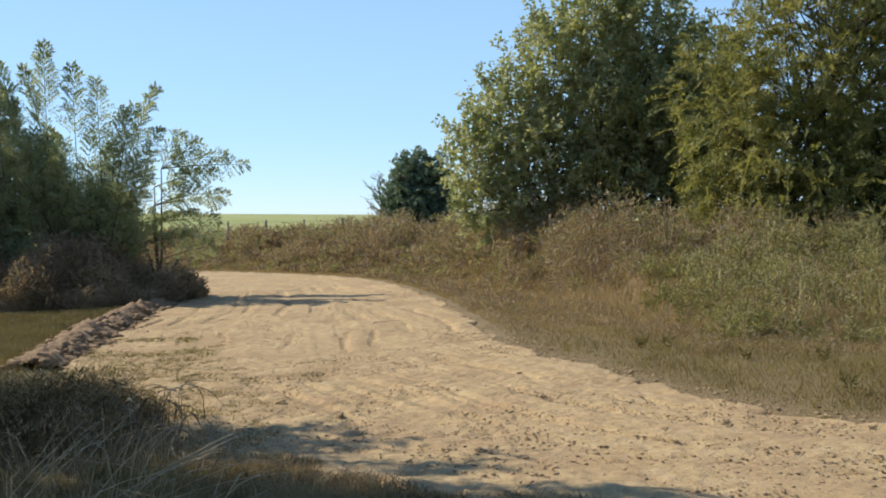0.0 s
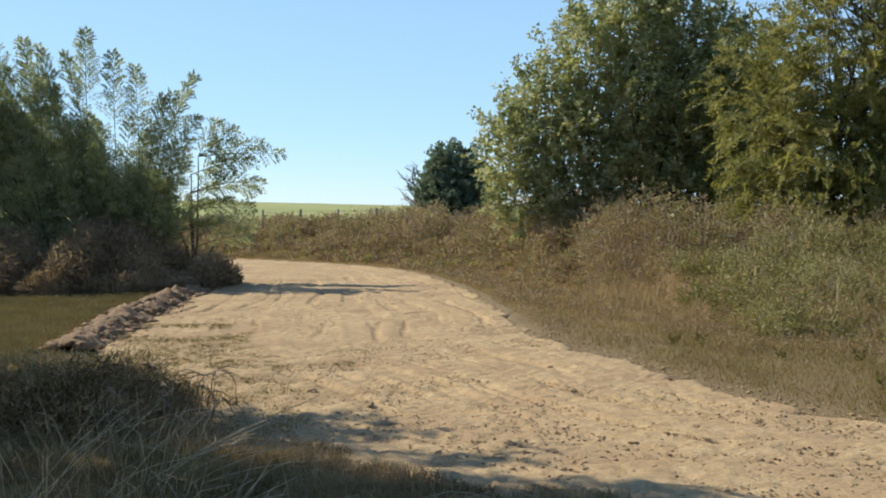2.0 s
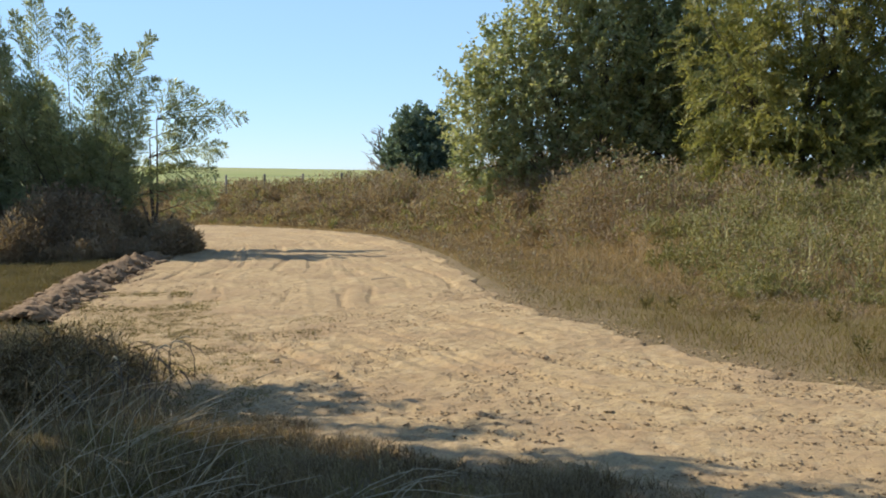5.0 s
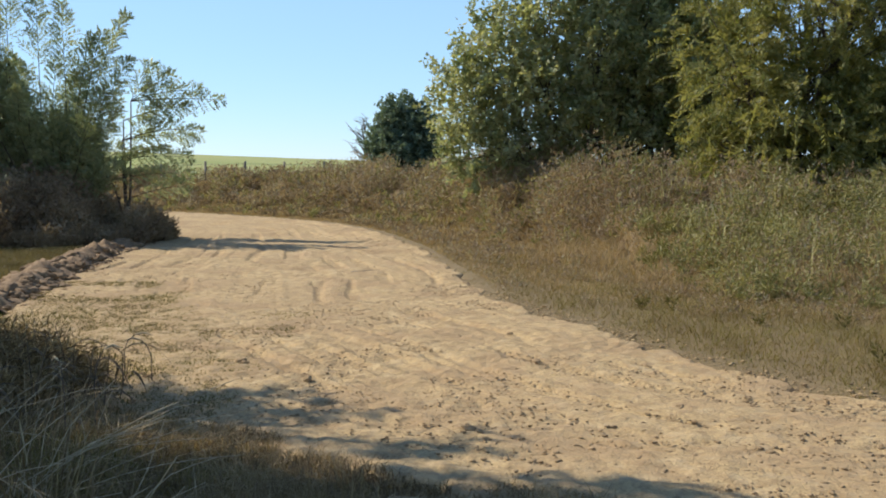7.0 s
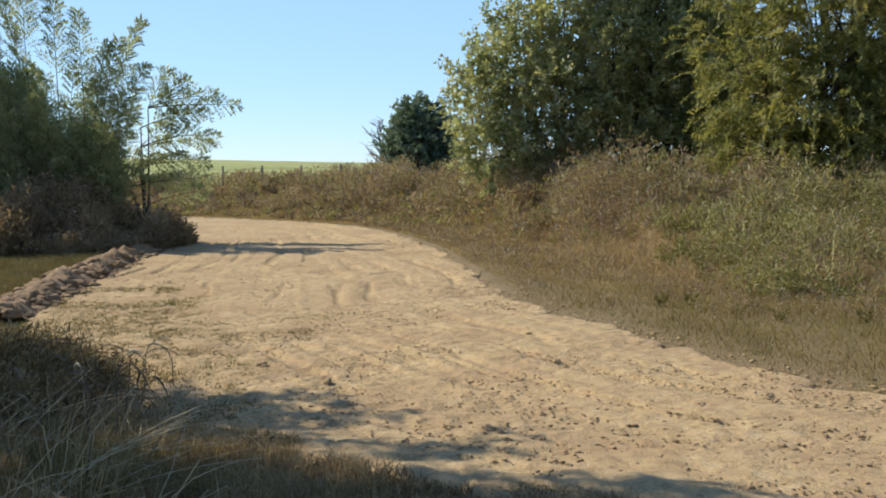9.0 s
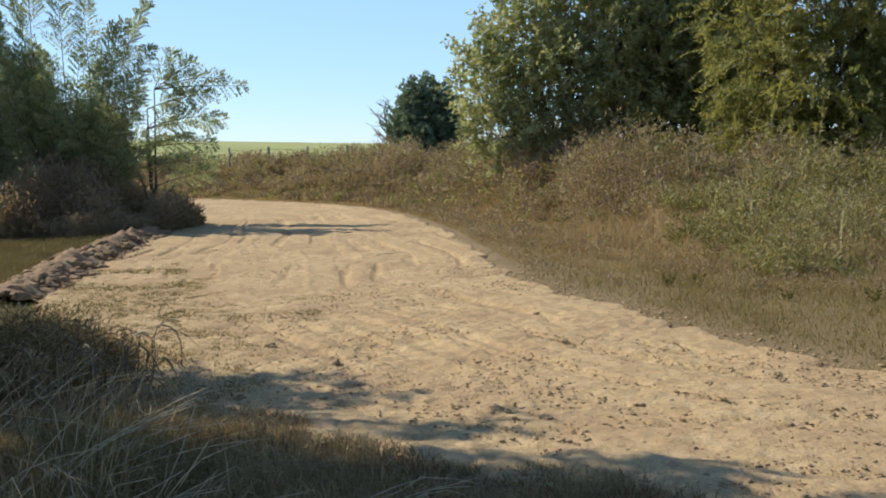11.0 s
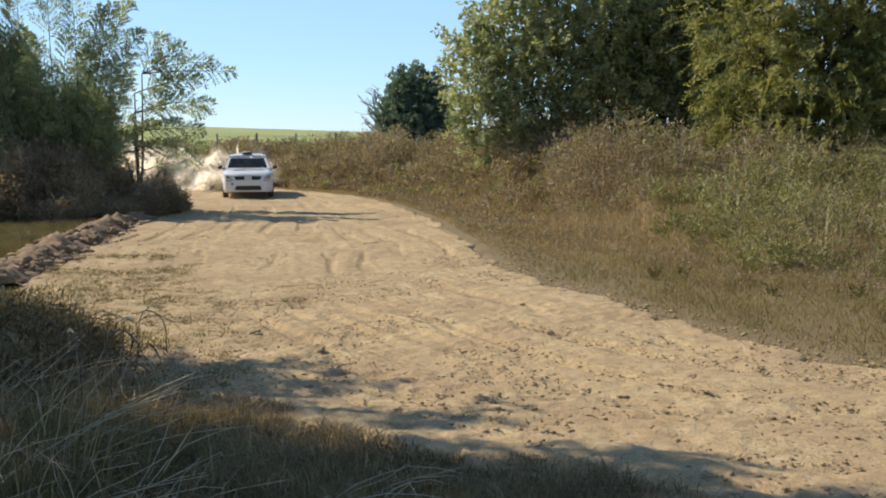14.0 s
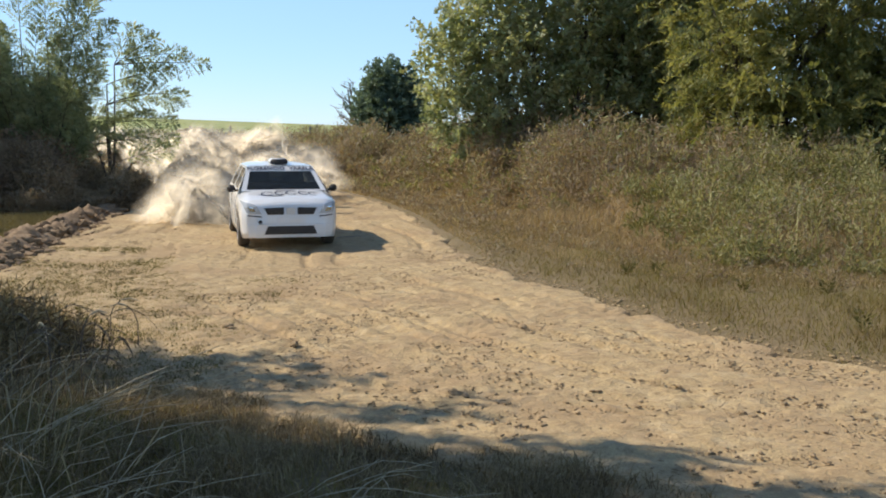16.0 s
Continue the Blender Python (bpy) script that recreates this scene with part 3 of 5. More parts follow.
def build_trees():
    build_tree("broadleaf_tree", (4.3, 31, 1.1), [(-3.6, 0, 2.9, 1.1, 1.2, 1.2), (-2.9, -0.3, 1.6, 1.2, 1.2, 1.1), (-2.4, 0, 4.3, 1.3, 1.2, 1.4), (-1.1, -0.4, 5.9, 1.3, 1.2, 1.6), (-0.9, -0.6, 3.2, 1.4, 1.2, 1.5), (0.7, 0, 7.2, 1.3, 1.2, 1.8), (0.7, -0.6, 4.8, 1.3, 1.2, 1.5),
                (2.2, 0, 7.0, 1.3, 1.2, 2.0), (2.3, -0.5, 4.4, 1.3, 1.2, 1.6), (3.7, 0.3, 5.6, 1.2, 1.2, 2.0), (0.6, -0.2, 2.2, 1.6, 1.2, 1.4), (2.6, -0.2, 2.2, 1.5, 1.2, 1.5), (4.2, 0, 3.0, 1.4, 1.2, 1.8), (-1.2, 0, 1.4, 1.5, 1.0, 0.8), (2.4, 1.6, 3.0, 2.0, 1.2, 2.6), (4.6, 1.6, 3.2, 1.6, 1.2, 2.8)],
               20, LEAF_BROAD, "bushy broadleaf tree with dense green crown behind the bank", stems=6, trunk=0.085, per_twig=20, leaf_size=(0.18, 0.125), twig=0.7, fork=0.2, shell=0.25, upward=0.5)
    build_tree("feathery_tree", (9.6, 25, 1.1), [(-1.8, 0, 3.6, 1.5, 1.8, 2.6), (0.2, 0, 5.2, 2.2, 2.2, 2.6), (3.0, 0, 4.2, 2.6, 2.2, 3.2), (-0.2, -0.6, 2.0, 2.4, 2.0, 1.9), (2.4, -1.4, 1.6, 2.6, 2.0, 1.9), (5.5, 0, 4.0, 2.4, 2.2, 4.0), (1.6, 0, 7.6, 3.2, 2.0, 0.6), (4.6, 0, 7.2, 2.0, 1.6, 0.9), (1.0, -0.5, 0.9, 2.5, 1.2, 1.0), (4.5, -0.5, 1.0, 2.5, 1.2, 1.2), (-1.8, -0.3, 1.2, 1.5, 1.0, 1.2), (4.6, -1.6, 2.8, 2.2, 1.2, 1.6), (2.6, -1.8, 2.2, 1.6, 1.0, 1.2)],
               17, LEAF_FEATHER, "tall feathery-leaved tree with yellowing foliage beside the bank", stems=2, trunk=0.17, per_twig=24, twig=0.75, leaf_size=(0.15, 0.055), droop=0.45, feather=True, upward=0.05, fork=0.5, shell=0.3)
    # the roadside bush: tips of its outermost branches first
    outer = [(-12.0, 26.6, 7.6), (-12.5, 26.3, 6.9), (-11.1, 26.4, 6.9), (-10.5, 26.6, 6.5), (-9.7, 26.5, 5.6), (-8.8, 26.8, 6.25), (-9.3, 26.3, 5.7), (-8.65, 26.6, 5.0), (-8.9, 26.2, 4.4), (-13.3, 26.4, 7.1), (-14.0, 26.8, 7.4), (-15.2, 26.6, 7.9), (-16.2, 26.6, 7.2), (-8.9, 26.4, 3.6)]
    build_spray_bush("roadside_bush", (-11.6, 26.7, 0.0), outer, [(-0.5, 0, 3.0, 2.1, 1.8, 2.1), (-2.2, 0, 4.6, 2.2, 1.7, 2.3), (0.9, 0, 3.6, 1.5, 1.5, 1.9), (1.9, 0, 2.8, 1.2, 1.3, 1.3), (-4.4, -0.3, 4.0, 2.4, 1.8, 3.0), (2.6, 0.3, 2.4, 1.0, 1.0, 1.1)],
                     270, LEAF_BUSH, "tall airy grey-green roadside bush with feathery upright branches", "bush", 7)
    reach = [(-7.75, 27.4, 4.65), (-8.3, 27.4, 4.9), (-6.35, 27.5, 3.95), (-7.0, 27.5, 4.2), (-7.3, 27.3, 3.75), (-6.95, 27.4, 3.05), (-7.3, 27.6, 2.9), (-7.2, 27.2, 2.3), (-7.9, 27.3, 2.6), (-7.45, 27.4, 1.5), (-7.3, 27.5, 1.85), (-8.2, 27.2, 3.4), (-8.4, 27.4, 4.1), (-7.9, 27.5, 3.6), (-8.1, 27.1, 1.9)]
    build_spray_bush("leaning_shrub", (-9.9, 27.4, 0.0), reach, [], 0, LEAF_BUSH, "slender shrub with feathery branches reaching over the road", "shrub", 6, (1.0, 0, 3.9))
    build_tree("distant_tree", (-2.4, 60, 0.95), [(0, 0, 1.8, 2.5, 2.2, 1.9), (0.1, 0, 3.6, 1.9, 1.7, 1.6)],
               34, LEAF_DARK, "dark round-headed tree standing alone behind the weeds", stems=1, trunk=0.18, per_twig=14, twig=0.35, leaf_size=(0.22, 0.15))
    # the tree beside the camera whose crown shades the foreground
    build_tree("overhanging_tree", (-12.5, 10.5, 0.2), [(2.7, 0.6, 6.6, 1.4, 0.6, 0.6), (4.2, -0.5, 6.6, 1.2, 0.2, 0.35), (4.6, -1.8, 6.6, 2.0, 0.5, 0.5), (5.5, -2.7, 6.6, 2.5, 0.8, 0.6), (2.4, -2.1, 6.6, 1.4, 1.3, 0.7), (0.6, 0.3, 6.6, 1.4, 1.0, 0.7), (5.6, -4.4, 6.6, 3.0, 0.9, 0.6)],
               45, LEAF_BROAD, "broadleaf tree leaning over the roadside grass", stems=1, trunk=0.2, per_twig=14, leaf_size=(0.16, 0.10), fork=0.6, twig=0.45)


def build_snag():
    """Dead bare branches beside the distant tree."""
    root = tagged(new("dead_tree"), "grey leafless dead tree with thin bare branches", "dead tree")
    root.location = (-5.3, 60.5, 0.95)
    bm = bmesh.new()
    tube(bm, bent(Vector((0.8, 0, -0.1)), Vector((0.2, 0, 3.6)), 6, 0.1), [0.12 - 0.013 * i for i in range(7)])
    part("trunk", bm, DEADWOOD, root)
    for i in range(11):
        bm = bmesh.new()
        a = Vector((0.6 - i * 0.03, 0, 1.2 + i * 0.24))
        b = a + Vector((rng.uniform(-1.3, 0.3), rng.normal(0, 0.3), rng.uniform(0.3, 1.3)))
        pts = bent(a, b, 4, 0.08)
        tube(bm, pts, [0.05 - 0.009 * k for k in range(5)], 5)
        for k in range(3):
            tube(bm, bent(pts[1 + k], pts[1 + k] + Vector((rng.normal(-0.2, 0.3), 0, rng.uniform(0.1, 0.5))), 2, 0.04), [0.022, 0.016, 0.01], 4)
        part("branch", bm, DEADWOOD, root)


def build_fence():
    root = tagged(new("fence"), "weathered wooden post and wire fence at the field's edge", "fence")
    xs = [-15.0, -12.6, -10.4, -8.3, -6.2, -4.0]
    tops = []
    for i, x in enumerate(xs):
        bm = bmesh.new()
        y, z = 51 - 0.3 * i, float(land(x, 51))
        a, b = Vector((x, y, z - 0.1)), Vector((x + rng.normal(0, 0.04), y, z + 1.3))
        tube(bm, bent(a, b, 3, 0.015), [0.07, 0.068, 0.066, 0.06], 8)
        part("post", bm, DEADWOOD, root)
        tops.append(b)
    for h in (0.15, 0.5, 0.85):
        bm = bmesh.new()
        tube(bm, [p - Vector((0, 0.07, h)) for p in tops], [0.006] * len(tops), 4)
        part("wire", bm, DEADWOOD, root)


# ---------------------------------------------------------------- weeds and grass
def scatter(n, x0, x1, y0, y1, keep):
    x, y = rng.uniform(x0, x1, n), rng.uniform(y0, y1, n)
    k = keep(x, y)
    return x[k], y[k]


def blades(name, x, y, z, height, width, lean, mat, label, category, bend=0.5):
    base = np.column_stack([x, y, z])
    ln = rng.normal(0, lean, (len(x), 3))
    ln[:, 2] = 0
    v, f = blade_arrays(base, height, ln, width, bend)
    return tagged(new(name, mesh_np(name, v, f, mat)), label, category, kind="stuff")


def weed_plants(name, x, y, h, leaves, size, mat, label, spread=0.16):
    """Bushy weeds: each plant is a cloud of small leaves round its stem."""
    n = len(x)
    t = rng.random((n, leaves)) ** 0.7
    a = rng.uniform(0, 6.283, (n, leaves))
    r = spread * (0.4 + h[:, None]) * np.sqrt(rng.random((n, leaves))) * (1.15 - 0.6 * t)
    lean = rng.normal(0, 0.12, (n, 2)) * h[:, None]
    z0 = land(x, y)
    p = np.stack([x[:, None] + np.cos(a) * r + lean[:, :1] * t, y[:, None] + np.sin(a) * r + lean[:, 1:] * t, z0[:, None] + t * h[:, None]], -1).reshape(-1, 3)
    out = np.stack([np.cos(a), np.sin(a), np.full_like(a, 0.9)], -1).reshape(-1, 3)
    d = unit(out + rng.normal(0, 0.7, p.shape))
    side = unit(np.cross(d, random_unit(len(d))))
    far = np.repeat(np.clip(y / 18, 0.9, 1.9), leaves)
    ln = size[0] * rng.uniform(0.5, 1.4, len(p)) * far
    v, f = leaf_arrays(p, d, side, ln, size[1] * rng.uniform(0.6, 1.3, len(p)) * far)
    return tagged(new(name, mesh_np(name, v, f, mat)), label, "weeds", kind="stuff")


def build_weeds():
    def bank(lo, hi):
        return lambda x, y: (bank_in(x, y) > lo) & (bank_in(x, y) < hi) & (np.abs(x) < 0.56 * y + 3)
    x, y = scatter(68000, -24, 20, 12, 55, bank(-0.2, 10))
    k = rng.random(len(x)) < np.where(y > 30, 0.55, 1.0)
    x, y = x[k], y[k]
    e = bank_in(x, y)
    patch = fbm(x * 0.95, y * 0.95, 41, 3)
    tall = (0.10 + 0.80 * smooth((e + 0.4) / 2.6)) * (0.14 + 1.45 * smooth((patch - 0.38) / 0.17)) * rng.uniform(0.65, 1.1, len(x))
    near = smooth((x - 4.1 - 1.6 * (fbm(x * 0.5, y * 0.5, 44) - 0.5)) / 0.7)
    deep = (1 - near) * smooth((y - 19.5) / 4.5) * smooth((e - 0.8) / 3) + near * 0.72 * smooth((e + 0.5) / 0.8)
    deep = deep + (1 - deep) * smooth((y - 30) / 5)
    tall = 0.82 * tall * (0.20 + 0.80 * deep) * (0.6 + 0.75 * smooth((fbm(x * 0.42, y * 0.42, 43) - 0.34) / 0.28))
    tall = tall * (1 - 0.36 * smooth((y - 37) / 3) * smooth((-3.5 - x) / 3))
    tall = tall + 0.5 * smooth((y - 41) / 2) * smooth((x + 9) / 1.5) * smooth((-3 - x) / 1.5) * rng.random(len(x)) ** 3
    tall = tall + 0.40 * smooth((e - 2.5) / 2.2) * smooth((x + 1.5) / 2) * smooth((y - 21) / 4) * smooth((34 - y) / 3) * rng.uniform(0.5, 1.1, len(x))
    green = rng.random(len(x)) < np.clip(0.10 + 1.1 * near * smooth((22.5 - y) / 3) * smooth((fbm(x * 0.6, y * 0.6, 52) - 0.28) / 0.2), 0, 0.72)
    green = green & (deep > 0.25 * rng.random(len(x)))
    b = ~green & (rng.random(len(x)) < 0.3 + 0.7 * deep)
    weed_plants("bank_weeds", x[b], y[b], tall[b], 20, (0.10, 0.028), WEED_BROWN, "dense dry brown weeds covering the bank")
    g = green
    weed_plants("green_weeds", x[g], y[g], tall[g] + 0.05, 26, (0.12, 0.026), WEED_GREEN, "yellow-green leafy weeds on the bank")
    # dry stems with pale seed heads above them
    k = rng.random(len(x)) < 0.55 * (0.2 + 0.8 * deep)
    blades("weed_stems", x[k], y[k], land(x[k], y[k]) - 0.03, tall[k] * rng.uniform(0.8, 1.5, k.sum()), rng.uniform(0.008, 0.018, k.sum()) * np.clip(y[k] / 22, 1, 1.8), 0.25, WEED_BROWN, "thin dry stems standing among the weeds", "weeds")
    k = (rng.random(len(x)) < 0.5) & (near > 0.5) & (y < 24)
    blades("pale_weed_leaves", x[k], y[k], land(x[k], y[k]) + 0.3 * tall[k], tall[k] * rng.uniform(0.6, 1.0, k.sum()), rng.uniform(0.012, 0.026, k.sum()), 0.6, WEED_PALE, "long pale arching leaves among the green weeds", "weeds", 1.1)
    # fuzz of low dry grass on the foot of the bank
    x, y = scatter(330000, -12, 12, 11, 44, lambda x, y: (bank_in(x, y) > -1.2) & (bank_in(x, y) < 6.5) & (np.abs(x) < 0.5 * y + 2) & (road_gap(x, y) > 0.05))
    e = bank_in(x, y)
    h = (0.10 + 0.22 * smooth((e + 0.8) / 2.5) * fbm(x * 0.8, y * 0.8, 47) * 1.5) * rng.uniform(0.5, 1.3, len(x))
    blades("bank_grass", x, y, land(x, y) - 0.02, h, rng.uniform(0.005, 0.011, len(x)) * np.clip(y / 16, 1, 2), 0.5, GRASS_FUZZ, "soft dusty brown grass on the foot of the bank", "grass")
    # short grass: verge on both sides of the road
    x, y = scatter(560000, -16, 12, 3, 30, lambda x, y: (np.abs(x) < 0.55 * y + 2) & (bank_in(x, y) < 1.5) & (rng.random(len(x)) < np.clip(9 / y, 0.15, 1)))
    g = road_gap(x, y)
    k = g > 0.02 - 0.8 * (fbm(x * 2.6, y * 2.6, 71) - 0.32)
    x, y, g = x[k], y[k], g[k]
    h = (0.03 + 0.12 * smooth((g + 0.2) / 1.0) * fbm(x * 1.2, y * 1.2, 77) * 1.6) * rng.uniform(0.4, 1.4, len(x))
    blades("verge_grass", x, y, land(x, y) - 0.01, h, rng.uniform(0.004, 0.010, len(x)), 0.9, GRASS_SHORT, "short dry olive grass along the road verge", "grass")
    # greener grass behind the ridge
    x, y = scatter(90000, -17, -6.6, 11, 25.5, lambda x, y: (road_gap(x, y) > 0.7) & (x < -6.9 - 0.1 * (y - 14)) & (np.abs(x) < 0.55 * y + 2))
    blades("olive_grass", x, y, land(x, y) - 0.01, (0.07 + 0.16 * fbm(x * 0.9, y * 0.9, 78)) * rng.uniform(0.5, 1.3, len(x)), rng.uniform(0.005, 0.010, len(x)), 0.7, GRASS_GREEN, "olive-green grass behind the earth ridge", "grass")
    # low weeds strewn before the bank
    x, y = scatter(9000, -4, 12, 8, 34, lambda x, y: (bank_in(x, y) > -1.6) & (bank_in(x, y) < 0.4) & (road_gap(x, y) > 0.1) & (fbm(x * 1.4, y * 1.4, 91) + 0.1 * bank_in(x, y) > 0.47))
    weed_plants("low_weeds", x, y, rng.uniform(0.06, 0.26, len(x)), 14, (0.07, 0.022), WEED_BROWN, "low dry weeds strewn before the bank")
    # thin grass growing into the dirt
    x, y = scatter(150000, -7.2, 1.5, 4.6, 17, lambda x, y: (fbm(x * 0.9, y * 0.9, 81) + 0.5 * smooth((-x - 1.2 - 0.18 * (y - 7)) / 2.5) + 0.25 * smooth((6.4 - y) / 1.2) - 0.4 * smooth((y - 13.0) / 3) - 0.3 * smooth((x + 2.2) / 1.5) + 0.16 * rng.random(len(x)) > 0.71))
    blades("thin_grass", x, y, 0.0 * x, rng.uniform(0.02, 0.06, len(x)), rng.uniform(0.004, 0.009, len(x)), 0.8, OLIVE_GRASS, "thin olive grass growing through the dirt", "grass")
    x, y = scatter(120000, -5.6, 3.2, 4.2, 9.6, lambda x, y: (y < 7.55 - 0.62 * np.maximum(0, x + 2.0) + 1.0 * (fbm(x * 1.5, y * 1.5, 83) - 0.5) + 0.75 * np.maximum(0, -x - 2.4)) & (fbm(x * 1.3, y * 1.3, 84) > 0.26 + 0.12 * rng.random(len(x))))
    tuft = fbm(x * 1.6, y * 1.6, 86)
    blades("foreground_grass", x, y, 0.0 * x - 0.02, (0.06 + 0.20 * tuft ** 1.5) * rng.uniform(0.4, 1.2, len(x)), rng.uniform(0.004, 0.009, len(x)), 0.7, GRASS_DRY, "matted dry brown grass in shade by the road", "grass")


def build_brush():
    # dark dry brush under the roadside bush
    x, y = scatter(15000, -18, -6.9, 22, 30, lambda x, y: (((x + 12.0) / 4.5) ** 2 + ((y - 25.9) / 3.0) ** 2 < 1 + 0.35 * (fbm(x * 1.1, y * 1.1, 63) - 0.5)))
    dome = 1 - ((x + 12.0) / 4.9) ** 2 - ((y - 25.9) / 3.3) ** 2
    h = (0.2 + 1.75 * np.clip(dome, 0, 1) ** 0.55 * smooth((fbm(x * 0.9, y * 0.9, 61) - 0.18) / 0.5)) * rng.uniform(0.45, 1.15, len(x))
    tagged(weed_plants("dark_brush", x, y, h, 26, (0.10, 0.026), BRUSH_DARK, "dark dry brush under the roadside bush", 0.2), category="brush")


def build_hummock():
    """A shaded heap of matted dead grass and weeds beside the road."""
    x, y = scatter(1500, -6.2, -3.0, 7.0, 10.6, lambda x, y: (((x + 4.6) / 1.35) ** 2 + ((y - 8.7) / 1.25) ** 2 < 1))
    dome = np.clip(1 - ((x + 4.6) / 1.45) ** 2 - ((y - 8.7) / 1.35) ** 2, 0, 1)
    h = (0.08 + 0.62 * dome ** 0.6) * rng.uniform(0.6, 1.1, len(x))
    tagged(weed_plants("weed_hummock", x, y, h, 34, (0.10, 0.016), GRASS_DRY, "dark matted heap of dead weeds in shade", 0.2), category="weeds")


def build_reed_clump(x, y, height, label):
    """Dark dead reeds with broken, hanging leaves."""
    root = tagged(new("reed_clump"), label, "reeds", "dead reeds beside the road")
    root.location = (x, y, float(land(x, y)))
    for i in range(6):
        foot = Vector((rng.normal(0, 0.10), rng.normal(0, 0.10), -0.04))
        top = foot + Vector((rng.normal(0.04, 0.16), rng.normal(0, 0.10), height * rng.uniform(0.6, 1.05)))
        pts = bent(foot, top, 6, 0.03)
        bm = bmesh.new()
        tube(bm, pts, [0.009 - 0.001 * k for k in range(7)], 6)
        part("stem", bm, REED, root)
        for k in range(3):
            a = pts[int(rng.integers(2, 7))]
            out = Vector((rng.choice([-1, 1]) * rng.uniform(0.4, 1.0), rng.normal(0, 0.5), 0)).normalized()
            long = rng.uniform(0.22, 0.5)
            bm = bmesh.new()
            line = [a + out * long * t + Vector((0, 0, long * (0.75 * t - 1.25 * t * t))) for t in np.linspace(0, 1, 7)]
            across = Vector((-out.y, out.x, 0.25)).normalized()
            low = [bm.verts.new(p - across * 0.013 * math.sin(0.25 + 2.85 * j / 6)) for j, p in enumerate(line)]
            mid = [bm.verts.new(p - Vector((0, 0, 0.005))) for p in line]
            high = [bm.verts.new(p + across * 0.013 * math.sin(0.25 + 2.85 * j / 6)) for j, p in enumerate(line)]
            for j in range(6):
                bm.faces.new((low[j], mid[j], mid[j + 1], low[j + 1]))
                bm.faces.new((mid[j], high[j], high[j + 1], mid[j + 1]))
            part("leaf", bm, REED, root)


def build_tussock(name, x, y, n, height, spread, label):
    root = new(name)
    root.location = (x, y, float(land(x, y)))
    tagged(root, label, "tall grass", "tall dry grass beside the camera")
    a = rng.uniform(0, 6.283, n)
    r = rng.random(n) ** 0.6 * spread
    base = np.column_stack([np.cos(a) * r, np.sin(a) * r, np.full(n, -0.03)])
    lean = base * np.array([1, 1, 0]) / spread * 0.9 + rng.normal(0, 0.6, (n, 3)) * np.array([1, 1, 0])
    v, f = blade_arrays(base, height * rng.uniform(0.4, 1.1, n), lean, rng.uniform(0.004, 0.013, n), 1.0)
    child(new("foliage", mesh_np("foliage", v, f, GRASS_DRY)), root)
    for i in range(13):
        bm = bmesh.new()
        a = rng.uniform(0, 6.283)
        p = Vector((math.cos(a) * spread * 0.4, math.sin(a) * spread * 0.4, 0))
        q = p + Vector((rng.normal(0.5, 0.45), rng.normal(0, 0.3), height * rng.uniform(0.25, 1.1)))
        tube(bm, bent(p, q, 5, 0.05, 0.03), [0.0042 - 0.0004 * k for k in range(6)], 4)
        part("stalk", bm, STRAW, root)


def build_tussocks():
    for x, y, n, h, s in ((-2.75, 6.0, 110, 0.75, 0.65), (-2.1, 5.1, 120, 0.6, 0.6), (-3.6, 7.2, 150, 0.7, 0.8), (-1.5, 4.9, 120, 0.35, 0.5), (-3.1, 5.2, 130, 0.85, 0.8), (-0.6, 5.2, 110, 0.2, 0.5), (-2.7, 7.2, 70, 0.4, 0.5)):
        build_tussock("dry_grass_tussock", x, y, n, h, s, "arching tussock of dry straw-coloured tall grass")
    for x, y, h in ((-3.25, 8.1, 0.78), (-3.0, 8.3, 0.55), (-3.6, 7.7, 0.7)):
        build_reed_clump(x, y, h, "clump of dark dead reeds with broken hanging leaves")


# ---------------------------------------------------------------- the car
def plain(name, color, rough=0.5, metal=0.0, coat=0.0, dust=0.0):
    """A simple surface with a faint film of road dust."""
    m, n, l, b = material(name, rough, metal)
    b.inputs["Coat Weight"].default_value = coat
    f = noise_tex(n, l, 5, 5, 0.65)
    tan = (0.50, 0.38, 0.24)
    lo = tuple(c * (1 - dust * 0.3) + t * dust * 0.3 for c, t in zip(color, tan))
    hi = tuple(c * (1 - dust) + t * dust for c, t in zip(color, tan))
    l.new(ramp(n, l, f, [(0.4, lo), (0.75, hi)]), b.inputs["Base Color"])
    return m


PAINT = plain("white_car_paint", (0.80, 0.80, 0.79), 0.28, coat=0.6, dust=0.16)
TRIM = plain("black_plastic", (0.018, 0.018, 0.02), 0.6, dust=0.06)
RUBBER = plain("tyre_rubber", (0.02, 0.02, 0.02), 0.85, dust=0.30)
ALLOY = plain("white_alloy", (0.62, 0.62, 0.61), 0.4, 0.3, dust=0.25)
DECAL = plain("dark_lettering", (0.02, 0.025, 0.05), 0.5)
CABIN = plain("cabin_lining", (0.03, 0.03, 0.035), 0.8)
CHROME = plain("chrome", (0.72, 0.72, 0.73), 0.15, 1.0)
GLASS, _n, _l, _b = material("tinted_glass", 0.04)
_b.inputs["Base Color"].default_value = (0.16, 0.19, 0.20, 1)
_b.inputs["Transmission Weight"].default_value = 0.9
_b.inputs["IOR"].default_value = 1.2
LENS, _n, _l, _b = material("lamp_lens", 0.15)
_b.inputs["Base Color"].default_value = (0.55, 0.57, 0.58, 1)
_b.inputs["Transmission Weight"].default_value = 0.15

